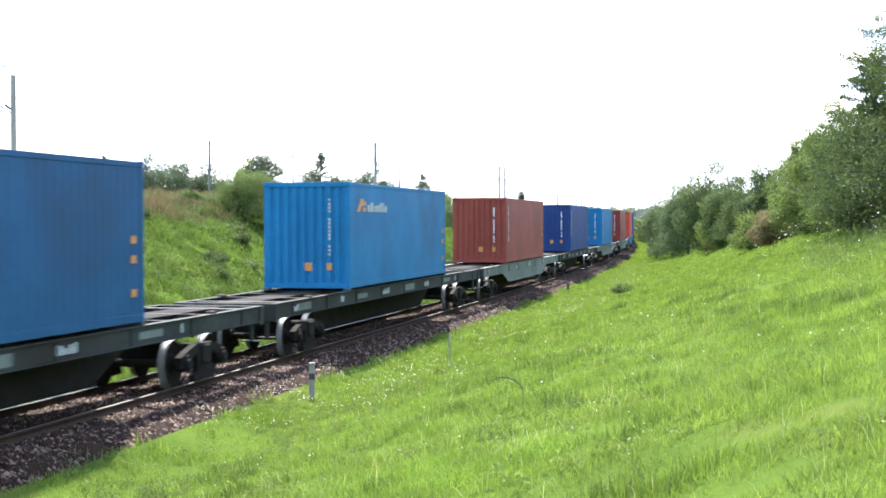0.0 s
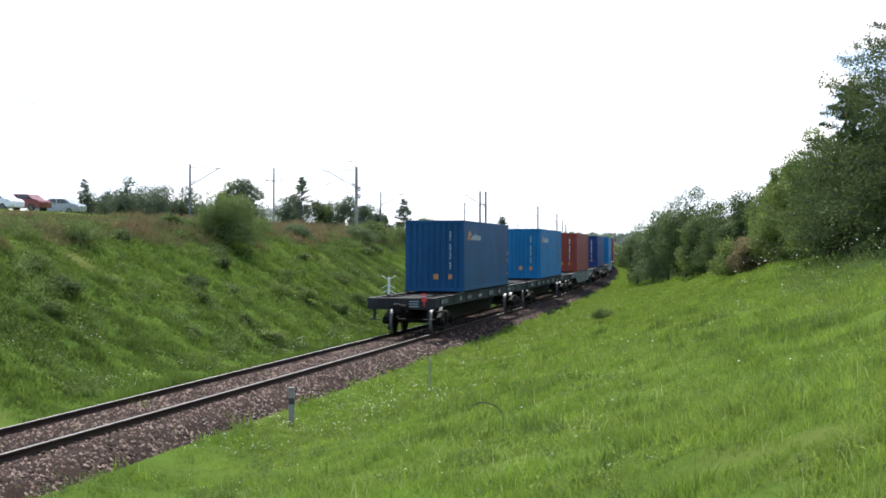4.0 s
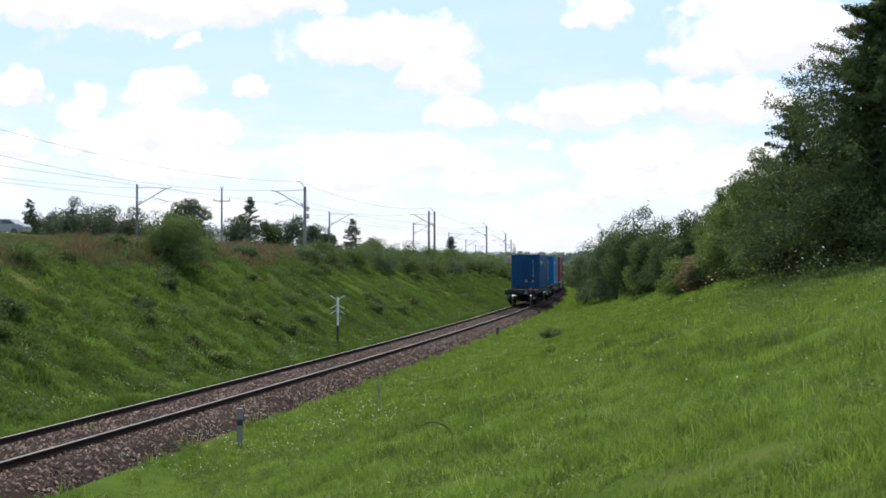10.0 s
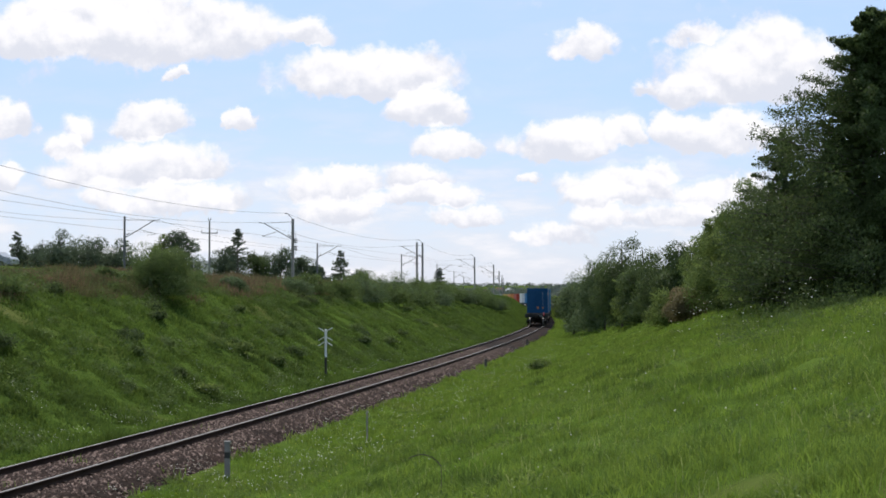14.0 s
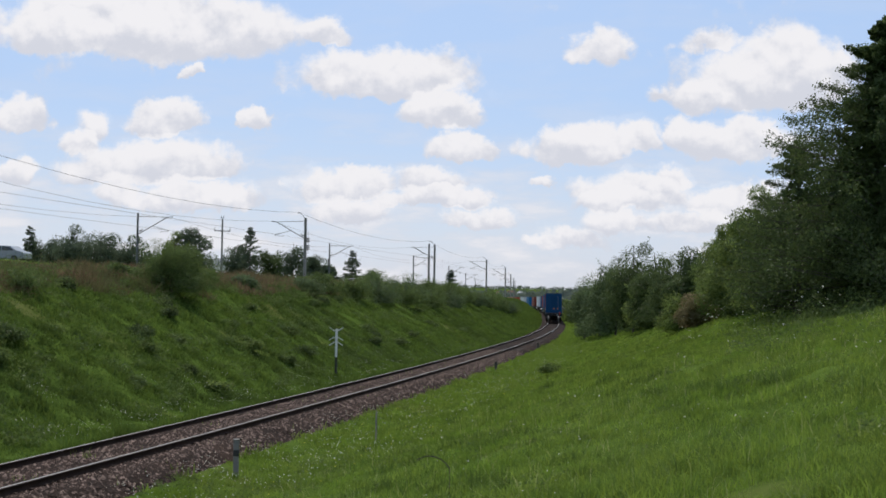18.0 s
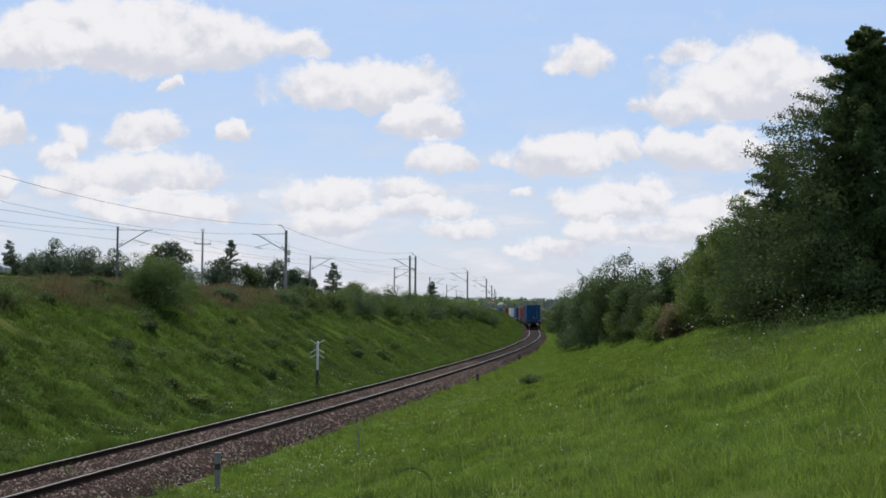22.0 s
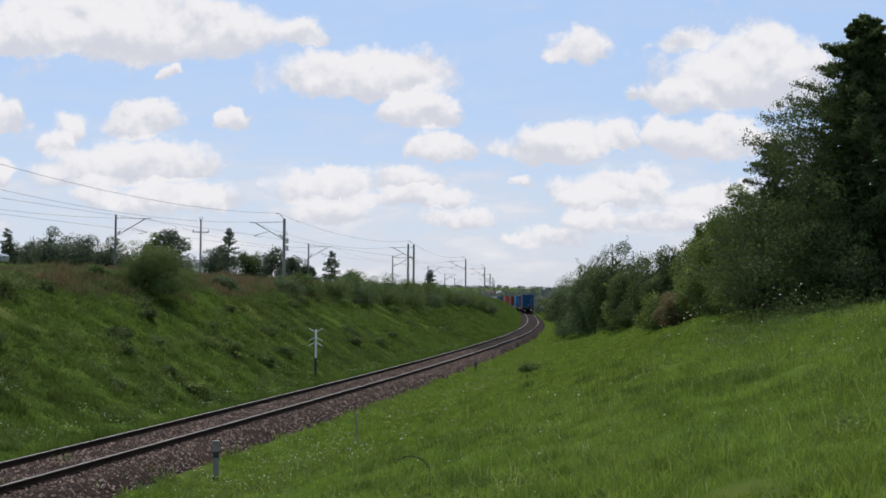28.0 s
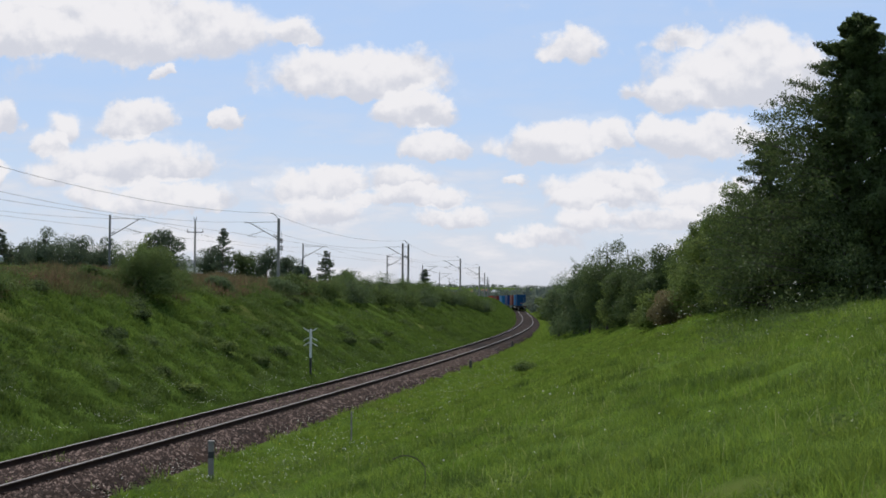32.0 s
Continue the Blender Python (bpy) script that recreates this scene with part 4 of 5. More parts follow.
# ---- overhead line beyond the bank ----
def mast(x, y, top, arm, kind_heavy=False, turn=-8, horn=False, tension=False):
    """A concrete catenary mast with a hinged cantilever. arm: +1 to the right, -1 to the left."""
    z = float(land(x, y))
    e = thing("catenary_mast", pose(x, y, z, 0, 0, turn), "grey catenary mast with hinged cantilever bracket", "mast", "catenary masts")
    h = top - z
    r = 0.17 if kind_heavy else 0.12
    bm = bmesh.new()
    rod(bm, (0, 0, -0.5), (0, 0, h), r, r * 0.8, 10)
    part("pole", bm, M_CONCRETE if kind_heavy else M_STEEL, e)
    if arm:
        bm = bmesh.new()
        a = arm
        rod(bm, (0, 0, h - 2.1), (a * 3.0, 0, h - 0.42), 0.042, seg=6)
        rod(bm, (a * 3.0, 0, h - 0.42), (a * 3.55, 0, h - 0.36), 0.035, seg=6)
        rod(bm, (0, 0, h - 0.32), (a * 3.0, 0, h - 0.40), 0.026, seg=6)
        rod(bm, (a * 1.5, 0, h - 1.26), (a * 3.2, 0, h - 1.72), 0.024, seg=6)
        rod(bm, (a * 3.2, 0, h - 1.72), (a * 2.3, 0, h - 1.86), 0.018, seg=6)
        part("cantilever", bm, M_STEEL, e)
        bm = bmesh.new()
        for k in range(4):
            rod(bm, (a * (0.18 + k * 0.09), 0, h - 1.82 + k * 0.063), (a * (0.22 + k * 0.09), 0, h - 1.79 + k * 0.063), 0.08, seg=8)
        part("insulator", bm, M_INSUL, e)
    if horn:
        bm = bmesh.new()
        rod(bm, (0, 0, h - 0.1), (-0.55, 0, h + 0.55), 0.03, seg=6)
        rod(bm, (-0.55, 0, h + 0.55), (-0.85, 0, h + 0.5), 0.03, seg=6)
        part("horn", bm, M_STEEL, e)
    if tension:
        bm = bmesh.new()
        rod(bm, (0.3, 0, h - 3.6), (0.3, 0, h - 1.3), 0.02, seg=6)
        part("tension_rod", bm, M_STEEL, e)
        for z in (h - 2.0, h - 2.75):
            bm = bmesh.new()
            for k in range(3):
                rod(bm, (0.3, 0, z - k * 0.16), (0.3, 0, z - k * 0.16 - 0.10), 0.19, 0.13, seg=10)
            rod(bm, (0.1, 0, z - 0.2), (0.3, 0, z - 0.2), 0.04, seg=6)
            part("tension_weight", bm, M_INSUL, e, "dark cast tension weight")
    return (x, y, top)


NEAR_ROW = [mast(-29.9, 76, 11.3, -1, True, horn=True), mast(-18.9, 143, 11.3, -1, True, horn=True, tension=True), mast(-8.6, 208, 11.3, -1, True, horn=True),
            mast(-1.4, 279, 11.3, -1, True, horn=True), mast(2.8, 341, 11.3, -1, True, horn=True), mast(5.0, 417, 11.3, -1, True), mast(6.9, 490, 11.3, -1, True), mast(8.4, 560, 11.3, -1)]
FAR_ROW = [mast(-45.0, 70, 11.3, 1), mast(-34.6, 138, 11.3, 1), mast(-23.8, 207, 11.3, 1), mast(-14.5, 258.6, 11.3, 1), mast(-10.3, 329, 11.3, 1), mast(-8.1, 415, 11.3, 1), mast(-6.7, 525, 11.3, 1)]
mast(-9.6, 212, 11.6, 0, True)


def wire_run(points, sag, r, name, label):
    """One continuous wire that sags from mast to mast."""
    line = [Vector(points[0])]
    for a, b in zip(points, points[1:]):
        a, b = Vector(a), Vector(b)
        for k in range(1, 9):
            f = k / 8
            line.append(a.lerp(b, f) - Vector((0, 0, sag * 4 * f * (1 - f))))
    V = np.array([[(p.x + dx * r, p.y, p.z + dz * r) for dx, dz in ((-1, 0), (0, -1), (1, 0), (0, 1))] for p in line]).reshape(-1, 3)
    i = (np.arange(len(line) - 1)[:, None] * 4 + np.arange(4)).ravel()
    j = (np.arange(len(line) - 1)[:, None] * 4 + (np.arange(4) + 1) % 4).ravel()
    F = np.stack([i, j, j + 4, i + 4], 1)
    return tagged(new(name, raw_mesh(name, V, F, [M_WIRE])), label, "wire", "overhead wires")


def wires():
    for row, side in ((NEAR_ROW, -1), (FAR_ROW, 1)):
        start = (row[0][0] - 10.5, row[0][1] - 66, row[0][2])
        pts = [start] + row
        wire_run([(x + side * 3.2, y, z - 0.35) for x, y, z in pts], 1.1, 0.012, "messenger_wire", "thin sagging messenger wire of the overhead line")
        wire_run([(x + side * 3.0, y, z - 1.65) for x, y, z in pts], 0.08, 0.012, "contact_wire", "thin taut contact wire of the overhead line")
    pts = [(-44, -2, 12.2)] + NEAR_ROW
    wire_run([(x - 0.7, y, z + 0.55) for x, y, z in pts], 1.0, 0.014, "feeder_wire", "thin sagging feeder wire along the mast tops")


wires()


def power_pole(left, dist, top):
    x, y = polar(left, dist)
    z = float(land(x, y))
    h = top - z
    e = thing("power_pole", pose(x, y, z, 0, 0, 20), "slender concrete power pole with cross arms and insulators", "pole", "power poles")
    bm = bmesh.new()
    rod(bm, (0, 0, -0.5), (0, 0, h), 0.14, 0.09, 8)
    part("pole", bm, M_CONCRETE, e)
    bm = bmesh.new()
    box(bm, -0.95, 0.95, -0.05, 0.05, h - 1.55, h - 1.45)
    part("cross_arm", bm, M_STEEL, e)
    for x2, z2 in ((-0.9, h - 1.45), (0.9, h - 1.45), (-0.13, h), (0.13, h)):
        bm = bmesh.new()
        rod(bm, (x2, 0, z2), (x2, 0, z2 + 0.30), 0.05, 0.03, 6)
        part("insulator", bm, M_INSUL, e)


power_pole(10.8, 172, 12.6)
power_pole(5.5, 300, 12.9)
power_pole(8.9, 330, 11.5)


# ---- vegetation ----
def leaf_cloud(pts, size, rng, droop=0.0, out=None):
    """A pointed leaf at each point, turned at random, or facing outwards where out gives the way."""
    n = len(pts)
    if out is None:
        d = rng.normal(size=(n, 3))
    else:
        d = np.cross(out + 0.55 * rng.normal(size=(n, 3)), rng.normal(size=(n, 3)))
    d[:, 2] -= droop
    d /= np.linalg.norm(d, axis=1)[:, None] + 1e-9
    e = np.cross(d, rng.normal(size=(n, 3)) if out is None else out + 0.55 * rng.normal(size=(n, 3)))
    e /= np.linalg.norm(e, axis=1)[:, None] + 1e-9
    s = (size * rng.uniform(0.6, 1.35, n))[:, None]
    V = np.stack([pts - d * s * 0.7 - e * s * 0.5, pts - d * s * 0.7 + e * s * 0.5, pts + d * s], 1).reshape(-1, 3)
    return V, np.arange(n)[:, None] * 3 + np.array([[0, 1, 2]])


def shrub(name, x, y, h, r, mat, label, category, seed, leaf=0.07, n=9000, clumps=60, trunk=0.12, sprigs=14, foot=0.0, group="", stretch_x=1.0):
    """A tree or bush: trunk and limbs, and a crown of leaf clumps of uneven outline."""
    rng = np.random.RandomState(seed)
    z = float(land(x, y))
    e = thing(name, pose(x, y, z), label, category, group)
    # clump centres inside an uneven egg that stands on the ground or on a bare stem
    base, mid = foot * h, foot * h + (1 - foot) * h * 0.5
    half = (1 - foot) * h * 0.5
    d = rng.normal(size=(clumps, 3))
    d /= np.linalg.norm(d, axis=1)[:, None]
    rad = rng.uniform(0.25, 1.0, clumps) ** 0.45 * rng.uniform(0.72, 1.06, clumps)
    c = d * rad[:, None] * np.array([r * stretch_x, r, half]) * 0.86
    taper = 1 - 0.30 * np.clip(c[:, 2] / half, -0.4, 1)
    c[:, :2] *= taper[:, None]
    c[:, 2] += mid
    if foot == 0:
        # a bush is a dome that stands on the ground
        up = np.abs(d[:, 2]) ** 0.65 * rad
        c[:, 2] = up * h * 0.84
        c[:, :2] *= (1 - (0.35 if h > 2 * r else 0.12) * up)[:, None]
        c[:, 2] = np.minimum(c[:, 2], h * (0.98 - 0.35 * (np.hypot(c[:, 0] / stretch_x, c[:, 1]) / r) ** 2))
    bm = bmesh.new()
    top = Vector((rng.uniform(-0.1, 0.1) * r, rng.uniform(-0.1, 0.1) * r, h * 0.8))
    knee = Vector((top.x * 0.3 + rng.uniform(-.1, .1), top.y * 0.3, h * 0.35))
    rod(bm, (0, 0, -0.3), knee, trunk, trunk * 0.75, 7)
    rod(bm, knee, top, trunk * 0.75, trunk * 0.2, 7)
    part("trunk", bm, M_BARK, e)
    bm = bmesh.new()
    for k in range(0, clumps, max(1, clumps // 16)):
        p = Vector(c[k])
        f = min(0.9, max(0.12, p.z / h * 0.7))
        a = Vector((0, 0, 0)).lerp(knee, min(1, f / 0.35)) if f < 0.35 else knee.lerp(top, (f - 0.35) / 0.65)
        rod(bm, a, p, trunk * 0.3, trunk * 0.08, 5)
    tagged(part("limb_work", bm, M_BARK, e), kind="stuff")
    # leaves sit in the outer shell of each clump and face outwards; a few large ones darken the inside
    per = n // clumps
    spread = max(r, 0.42 * h) * 1.12 / clumps ** (1 / 3)
    q = rng.normal(size=(clumps, per, 3))
    q /= np.linalg.norm(q, axis=2)[..., None]
    face = q.reshape(-1, 3) * np.array([1, 1, 0.9]) + np.array([0, 0, 0.25])
    lump = 1 + 0.16 * smooth_noise(q[..., 0] * 1.3 + np.arange(clumps)[:, None], q[..., 1] * 1.3 + q[..., 2], seed)
    q *= rng.uniform(0.25, 1.0, (clumps, per, 1)) ** 0.33 * lump[..., None] * spread * rng.uniform(0.6, 1.2, (clumps, 1, 1))
    q[..., 2] *= 0.85
    pts = [(c[:, None] + q).reshape(-1, 3)]
    for _ in range(sprigs):
        k = rng.randint(clumps)
        way = c[k] - np.array([0, 0, mid])
        way = way / (np.linalg.norm(way) + 1e-6) + np.array([0, 0, 0.5]) + rng.normal(size=3) * 0.25
        f = rng.rand(40)[:, None]
        pts.append(c[k] + way * f * min(spread * 0.85, 0.9) + rng.normal(size=(40, 3)) * leaf * 2.4 * (1.2 - f))
        face = np.concatenate([face, rng.normal(size=(40, 3))])
    pts = np.concatenate(pts)
    keep = pts[:, 2] > 0.05
    V, F = leaf_cloud(pts[keep], leaf, rng, 0.0, face[keep])
    inner = np.repeat(c, 10, 0) * np.array([0.62, 0.62, 0.80]) + rng.normal(size=(clumps * 10, 3)) * spread * 0.3
    v2, f2 = leaf_cloud(inner[inner[:, 2] > 0.1], spread * 0.24, rng)
    V, F = np.concatenate([V, v2]), np.concatenate([F, f2 + len(V)])
    crown = new("crown", raw_mesh("crown", V, F, [mat]))
    crown.parent = e
    return e


def spruce(x, y, h, r, mat, label, seed, leaf=0.07, n=26000, whorls=26):
    """A conifer-like tree: a straight stem with drooping whorls, wide at the foot, ragged at the rim."""
    rng = np.random.RandomState(seed)
    e = thing("tree", on_land(x, y), label, "tree", "trees above the cutting")
    bm = bmesh.new()
    rod(bm, (0, 0, -0.3), (0, 0, h * 0.97), 0.17, 0.02, 8)
    part("trunk", bm, M_BARK, e)
    bm = bmesh.new()
    pts = []
    count = whorls * 8
    per = n // count
    for w in range(count):
        f = rng.uniform(0, 1) ** 1.1
        z = h * (0.03 + 0.93 * f)
        ln = (r * (1 - f ** 1.6) + 0.34) * rng.uniform(0.45, 1.12)
        a = rng.uniform(0, math.tau)
        rise = rng.uniform(-0.15, 0.32)
        tip = np.array([math.cos(a) * ln, math.sin(a) * ln, min(z + rise * ln, h + 0.3)])
        rod(bm, (0, 0, z), tip, 0.026, 0.006, 4)
        t = rng.uniform(0.15, 1.05, per)[:, None] ** 0.65
        p = np.array([0, 0, z]) * (1 - t) + tip * t
        pts.append(p + rng.normal(size=(per, 3)) * np.array([0.15, 0.15, 0.13]) * (1.22 - t) * max(0.6, ln))
    tagged(part("limb_work", bm, M_BARK, e), kind="stuff")
    V, F = leaf_cloud(np.concatenate(pts), leaf, rng, 0.2)
    fill = n // 60
    f = rng.uniform(0.02, 0.9, fill)
    a, d = rng.uniform(0, math.tau, fill), rng.rand(fill) ** 0.5 * 0.55 * r * (1 - f ** 1.3)
    v2, f2 = leaf_cloud(np.stack([np.cos(a) * d, np.sin(a) * d, f * h], 1), max(leaf * 1.6, r * 0.055), rng)
    V, F = np.concatenate([V, v2]), np.concatenate([F, f2 + len(V)])
    crown = new("crown", raw_mesh("crown", V, F, [mat]))
    crown.parent = e


def right_thicket():
    """Trees and bushes along the top of the meadow, from the near dark tree down to the bend."""
    spruce(11.8, 43.3, 9.0, 4.3, M_LEAF_RAGGED, "tall dark green tree with ragged crown above the meadow", 11, 0.046, 170000, 50)
    spruce(10.3, 49.0, 6.2, 2.2, M_LEAF_RAGGED, "slim dark tree with feathery branches above the meadow", 12, 0.036, 60000, 30)
    rows = (
        # left, distance, height, radius, material, clumps
        (-15.4, 46, 4.6, 2.6, M_LEAF, 70), (-12.9, 51, 5.0, 2.4, M_LEAF, 70), (-11.0, 53, 5.4, 2.4, M_LEAF, 80), (-10.0, 58, 5.2, 2.3, M_LEAF, 70), (-9.1, 63, 5.1, 2.1, M_LEAF, 70),
        (-13.0, 60, 6.4, 2.4, M_LEAF_DARK, 70), (-8.3, 72, 4.4, 2.3, M_LEAF_DARK, 70), (-7.4, 82, 4.4, 2.6, M_LEAF_DARK, 70),
        (-6.5, 95, 6.0, 2.6, M_LEAF_DARK, 80), (-5.55, 110, 8.4, 3.0, M_LEAF_DARK, 90), (-6.3, 100, 4.4, 2.4, M_LEAF, 50), (-4.85, 122, 8.3, 2.9, M_LEAF_GREY, 80), (-4.25, 134, 8.4, 2.7, M_LEAF_GREY, 80),
        (-3.65, 142, 7.4, 2.3, M_LEAF_GREY, 70), (-5.0, 150, 6.4, 3.4, M_LEAF, 60), (-4.3, 180, 5.5, 3.5, M_LEAF, 50), (-3.9, 215, 5.5, 3.6, M_LEAF, 50), (-3.4, 250, 5.0, 3.6, M_LEAF, 50),
    )
    for k, (left, dist, h, r, mat, clumps) in enumerate(rows):
        x, y = polar(left, dist)
        name = "bush" if h < 5 else "tree"
        label = {M_LEAF: "dense mid-green leafy hedge bush above the meadow", M_LEAF_DARK: "dense dark green leafy bush above the meadow", M_LEAF_GREY: "grey-green willow bush beside the cutting"}[mat]
        shrub(name, x, y, h, r, mat, label, name, 40 + k, 0.026 + dist * 0.00036, 42000 if dist < 75 else 32000 if dist < 130 else 16000, clumps // 2 + 12, 0.11, 16, group="thicket above the meadow")


    for left, dist, h, r, mat, label in ((-8.0, 59, 1.75, 1.2, M_WITHERED, "withered brownish shrub at the foot of the hedge"), (-7.25, 61.5, 2.0, 1.15, M_LEAF, "fresh green shrub at the foot of the hedge")):
        x, y = polar(left, dist)
        shrub("bush", x, y, h, r, mat, label, "bush", 77 + int(h), 0.042, 11000, 26, 0.04, 10)


def left_plateau():
    x, y = polar(12.75, 67)
    shrub("bush", x, y, 2.9, 2.35, M_LEAF_BUSH, "large rounded green willow bush on the crest of the bank", "bush", 71, 0.030, 60000, 34, 0.08, 6)
    # most of these trees wear the paler green with haze painted in
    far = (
        (17.2, 230, 6.5, 3.2, M_LEAF_FAR_HAZE), (16.5, 225, 6.6, 3.6, M_LEAF_FAR_HAZE), (15.5, 228, 6.8, 3.8, M_LEAF_FAR_HAZE), (14.9, 235, 6.0, 3.4, M_LEAF_FAR_HAZE), (17.7, 238, 5.6, 3.4, M_LEAF_FAR_HAZE), (16.0, 236, 6.4, 3.6, M_LEAF_FAR_HAZE), (14.3, 232, 5.2, 3.2, M_LEAF_FAR_HAZE), (13.6, 236, 4.6, 3.2, M_LEAF_FAR_HAZE),
        (12.6, 200, 5.2, 2.4, M_LEAF), (11.9, 200, 6.4, 3.0, M_LEAF_FAR_HAZE), (10.1, 240, 6.0, 3.0, M_LEAF_FAR_HAZE), (9.0, 240, 5.4, 2.4, M_LEAF_DARK),
        (8.0, 250, 7.0, 3.6, M_LEAF_FAR_HAZE), (7.3, 255, 4.5, 2.4, M_LEAF_FAR_HAZE), (6.6, 260, 4.4, 2.0, M_LEAF_FAR_HAZE), (4.9, 320, 3.5, 2.6, M_LEAF_FAR_HAZE), (4.0, 420, 4.0, 3.5, M_LEAF_FAR_HAZE), (2.4, 450, 4.0, 3.5, M_LEAF_FAR_HAZE),
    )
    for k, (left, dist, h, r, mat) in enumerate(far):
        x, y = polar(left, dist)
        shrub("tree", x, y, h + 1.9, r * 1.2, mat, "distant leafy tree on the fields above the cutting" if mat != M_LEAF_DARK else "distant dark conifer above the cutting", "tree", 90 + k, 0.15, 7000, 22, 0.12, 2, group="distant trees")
    # conifers too: their leaf colour is lightened to stand in for haze
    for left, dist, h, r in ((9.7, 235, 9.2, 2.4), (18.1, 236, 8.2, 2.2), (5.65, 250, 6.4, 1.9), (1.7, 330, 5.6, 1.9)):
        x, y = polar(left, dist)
        spruce(x, y, h, r, M_LEAF_FAR_HAZE, "distant conifer above the cutting", 200 + int(dist), 0.15, 4200, 16)
    # scrub along the crest and towards the bend
    scrub = ((-11.5, 92, 1.3, 1.4), (-12, 98, 1.6, 1.7), (-11, 104, 1.8, 1.9), (-10.4, 111, 2.1, 2.2), (-11.5, 116, 2.4, 2.2), (-10, 121, 2.2, 2.3), (-10.8, 128, 2.5, 2.3), (-9.6, 134, 2.1, 2.3), (-10.8, 142, 2.4, 2.4), (-9.8, 150, 2.2, 2.3), (-10.5, 159, 2.3, 2.4),
             (-10, 168, 2.2, 2.4), (-9.0, 177, 2.3, 2.3), (-8.4, 186, 2.5, 2.3), (-7.4, 195, 2.6, 2.2), (-6.6, 203, 2.5, 2.1), (-6.2, 212, 2.0, 1.9), (-9, 205, 2.6, 2.4), (-12.2, 80, 1.0, 1.2), (-12.6, 73, 0.9, 1.2), (-13, 64, 1.0, 1.1))
    for k, (off, y, h, r) in enumerate(scrub):
        x = float(track_x(y)) + off
        shrub("bush", x, y, h, r, M_LEAF_GREY if k % 3 == 0 else M_LEAF_BUSH, "low green scrub bush on the crest of the bank", "bush", 140 + k, 0.055, 9000, 34, 0.05, 10, group="scrub on the bank")
    for k, (left, dist, h, r, mat) in enumerate(((16.8, 57, 0.55, 0.55, M_LEAF_DARK), (13.9, 55, 0.35, 0.4, M_LEAF_DARK), (-2.25, 62, 0.42, 0.6, M_LEAF), (9.6, 62, 0.5, 0.7, M_LEAF), (10.9, 52, 0.4, 0.6, M_LEAF))):
        x, y = polar(left, dist)
        shrub("weed_clump", x, y, h, r, mat, "dark leafy clump of weeds in the grass", "weeds", 170 + k, 0.05, 1500, 24, 0.015, 6, group="weed clumps")
    r2 = random.Random(19)
    for k in range(38):
        y = 36 + 95 * r2.random() ** 1.4
        x = float(track_x(y)) - r2.uniform(5.0, 12.0)
        h = r2.uniform(0.3, 0.6)
        shrub("weed_clump", x, y, h, h * r2.uniform(0.9, 1.7), M_LEAF_DARK if k % 5 == 0 else M_LEAF_BUSH, "dark leafy clump of weeds on the bank", "weeds", 300 + k, 0.045, 1300, 26, 0.015, 8, group="weed clumps")


right_thicket()
left_plateau()


def blades(name, x, y, h, w, mat, label, seed, lean=0.45, tri=False):
    """Grass: a bent blade of grass, or a flat tuft far off, at each place."""
    rng = np.random.RandomState(seed)
    n = len(x)
    z = land(x, y) - 0.03
    a, b = rng.uniform(0, math.tau, n), rng.uniform(0, math.tau, n)
    ux, uy = np.cos(a) * w * 0.5, np.sin(a) * w * 0.5
    tip = np.abs(rng.normal(0, lean, n)) * h
    dx, dy = np.cos(b) * tip, np.sin(b) * tip
    P = np.stack([x, y, z], 1)
    U = np.stack([ux, uy, 0 * ux], 1)
    top = P + np.stack([dx, dy, h * rng.uniform(0.75, 1.0, n)], 1)
    mid = P + np.stack([dx * 0.35, dy * 0.35, h * 0.55], 1)
    if tri:
        V = np.stack([P - U, P + U, top], 1).reshape(-1, 3)
        F = np.arange(n)[:, None] * 3 + np.array([[0, 1, 2]])
    else:
        V = np.stack([P - U, P + U, mid + U * 0.75, mid - U * 0.75, top], 1).reshape(-1, 3)
        i = np.arange(n)[:, None] * 5
        F = np.concatenate([i + np.array([[0, 1, 2]]), i + np.array([[0, 2, 3]]), i + np.array([[3, 2, 4]])])
    return tagged(new(name, raw_mesh(name, V, F, [mat])), label, "grass", kind="stuff")


def scatter(rng, n, y0, y1, l0, l1, power=2.0, spread=None):
    """Places between two distances and two offsets from the track, thinning with distance."""
    y = y0 * (y1 / y0) ** (rng.rand(n) ** (1.0 if power == 2 else power))
    l = rng.uniform(l0, l1, n)
    x = track_x(y) + l
    keep = (x / y > -0.46) & (x / y < 0.36)
    return x[keep], y[keep], l[keep]


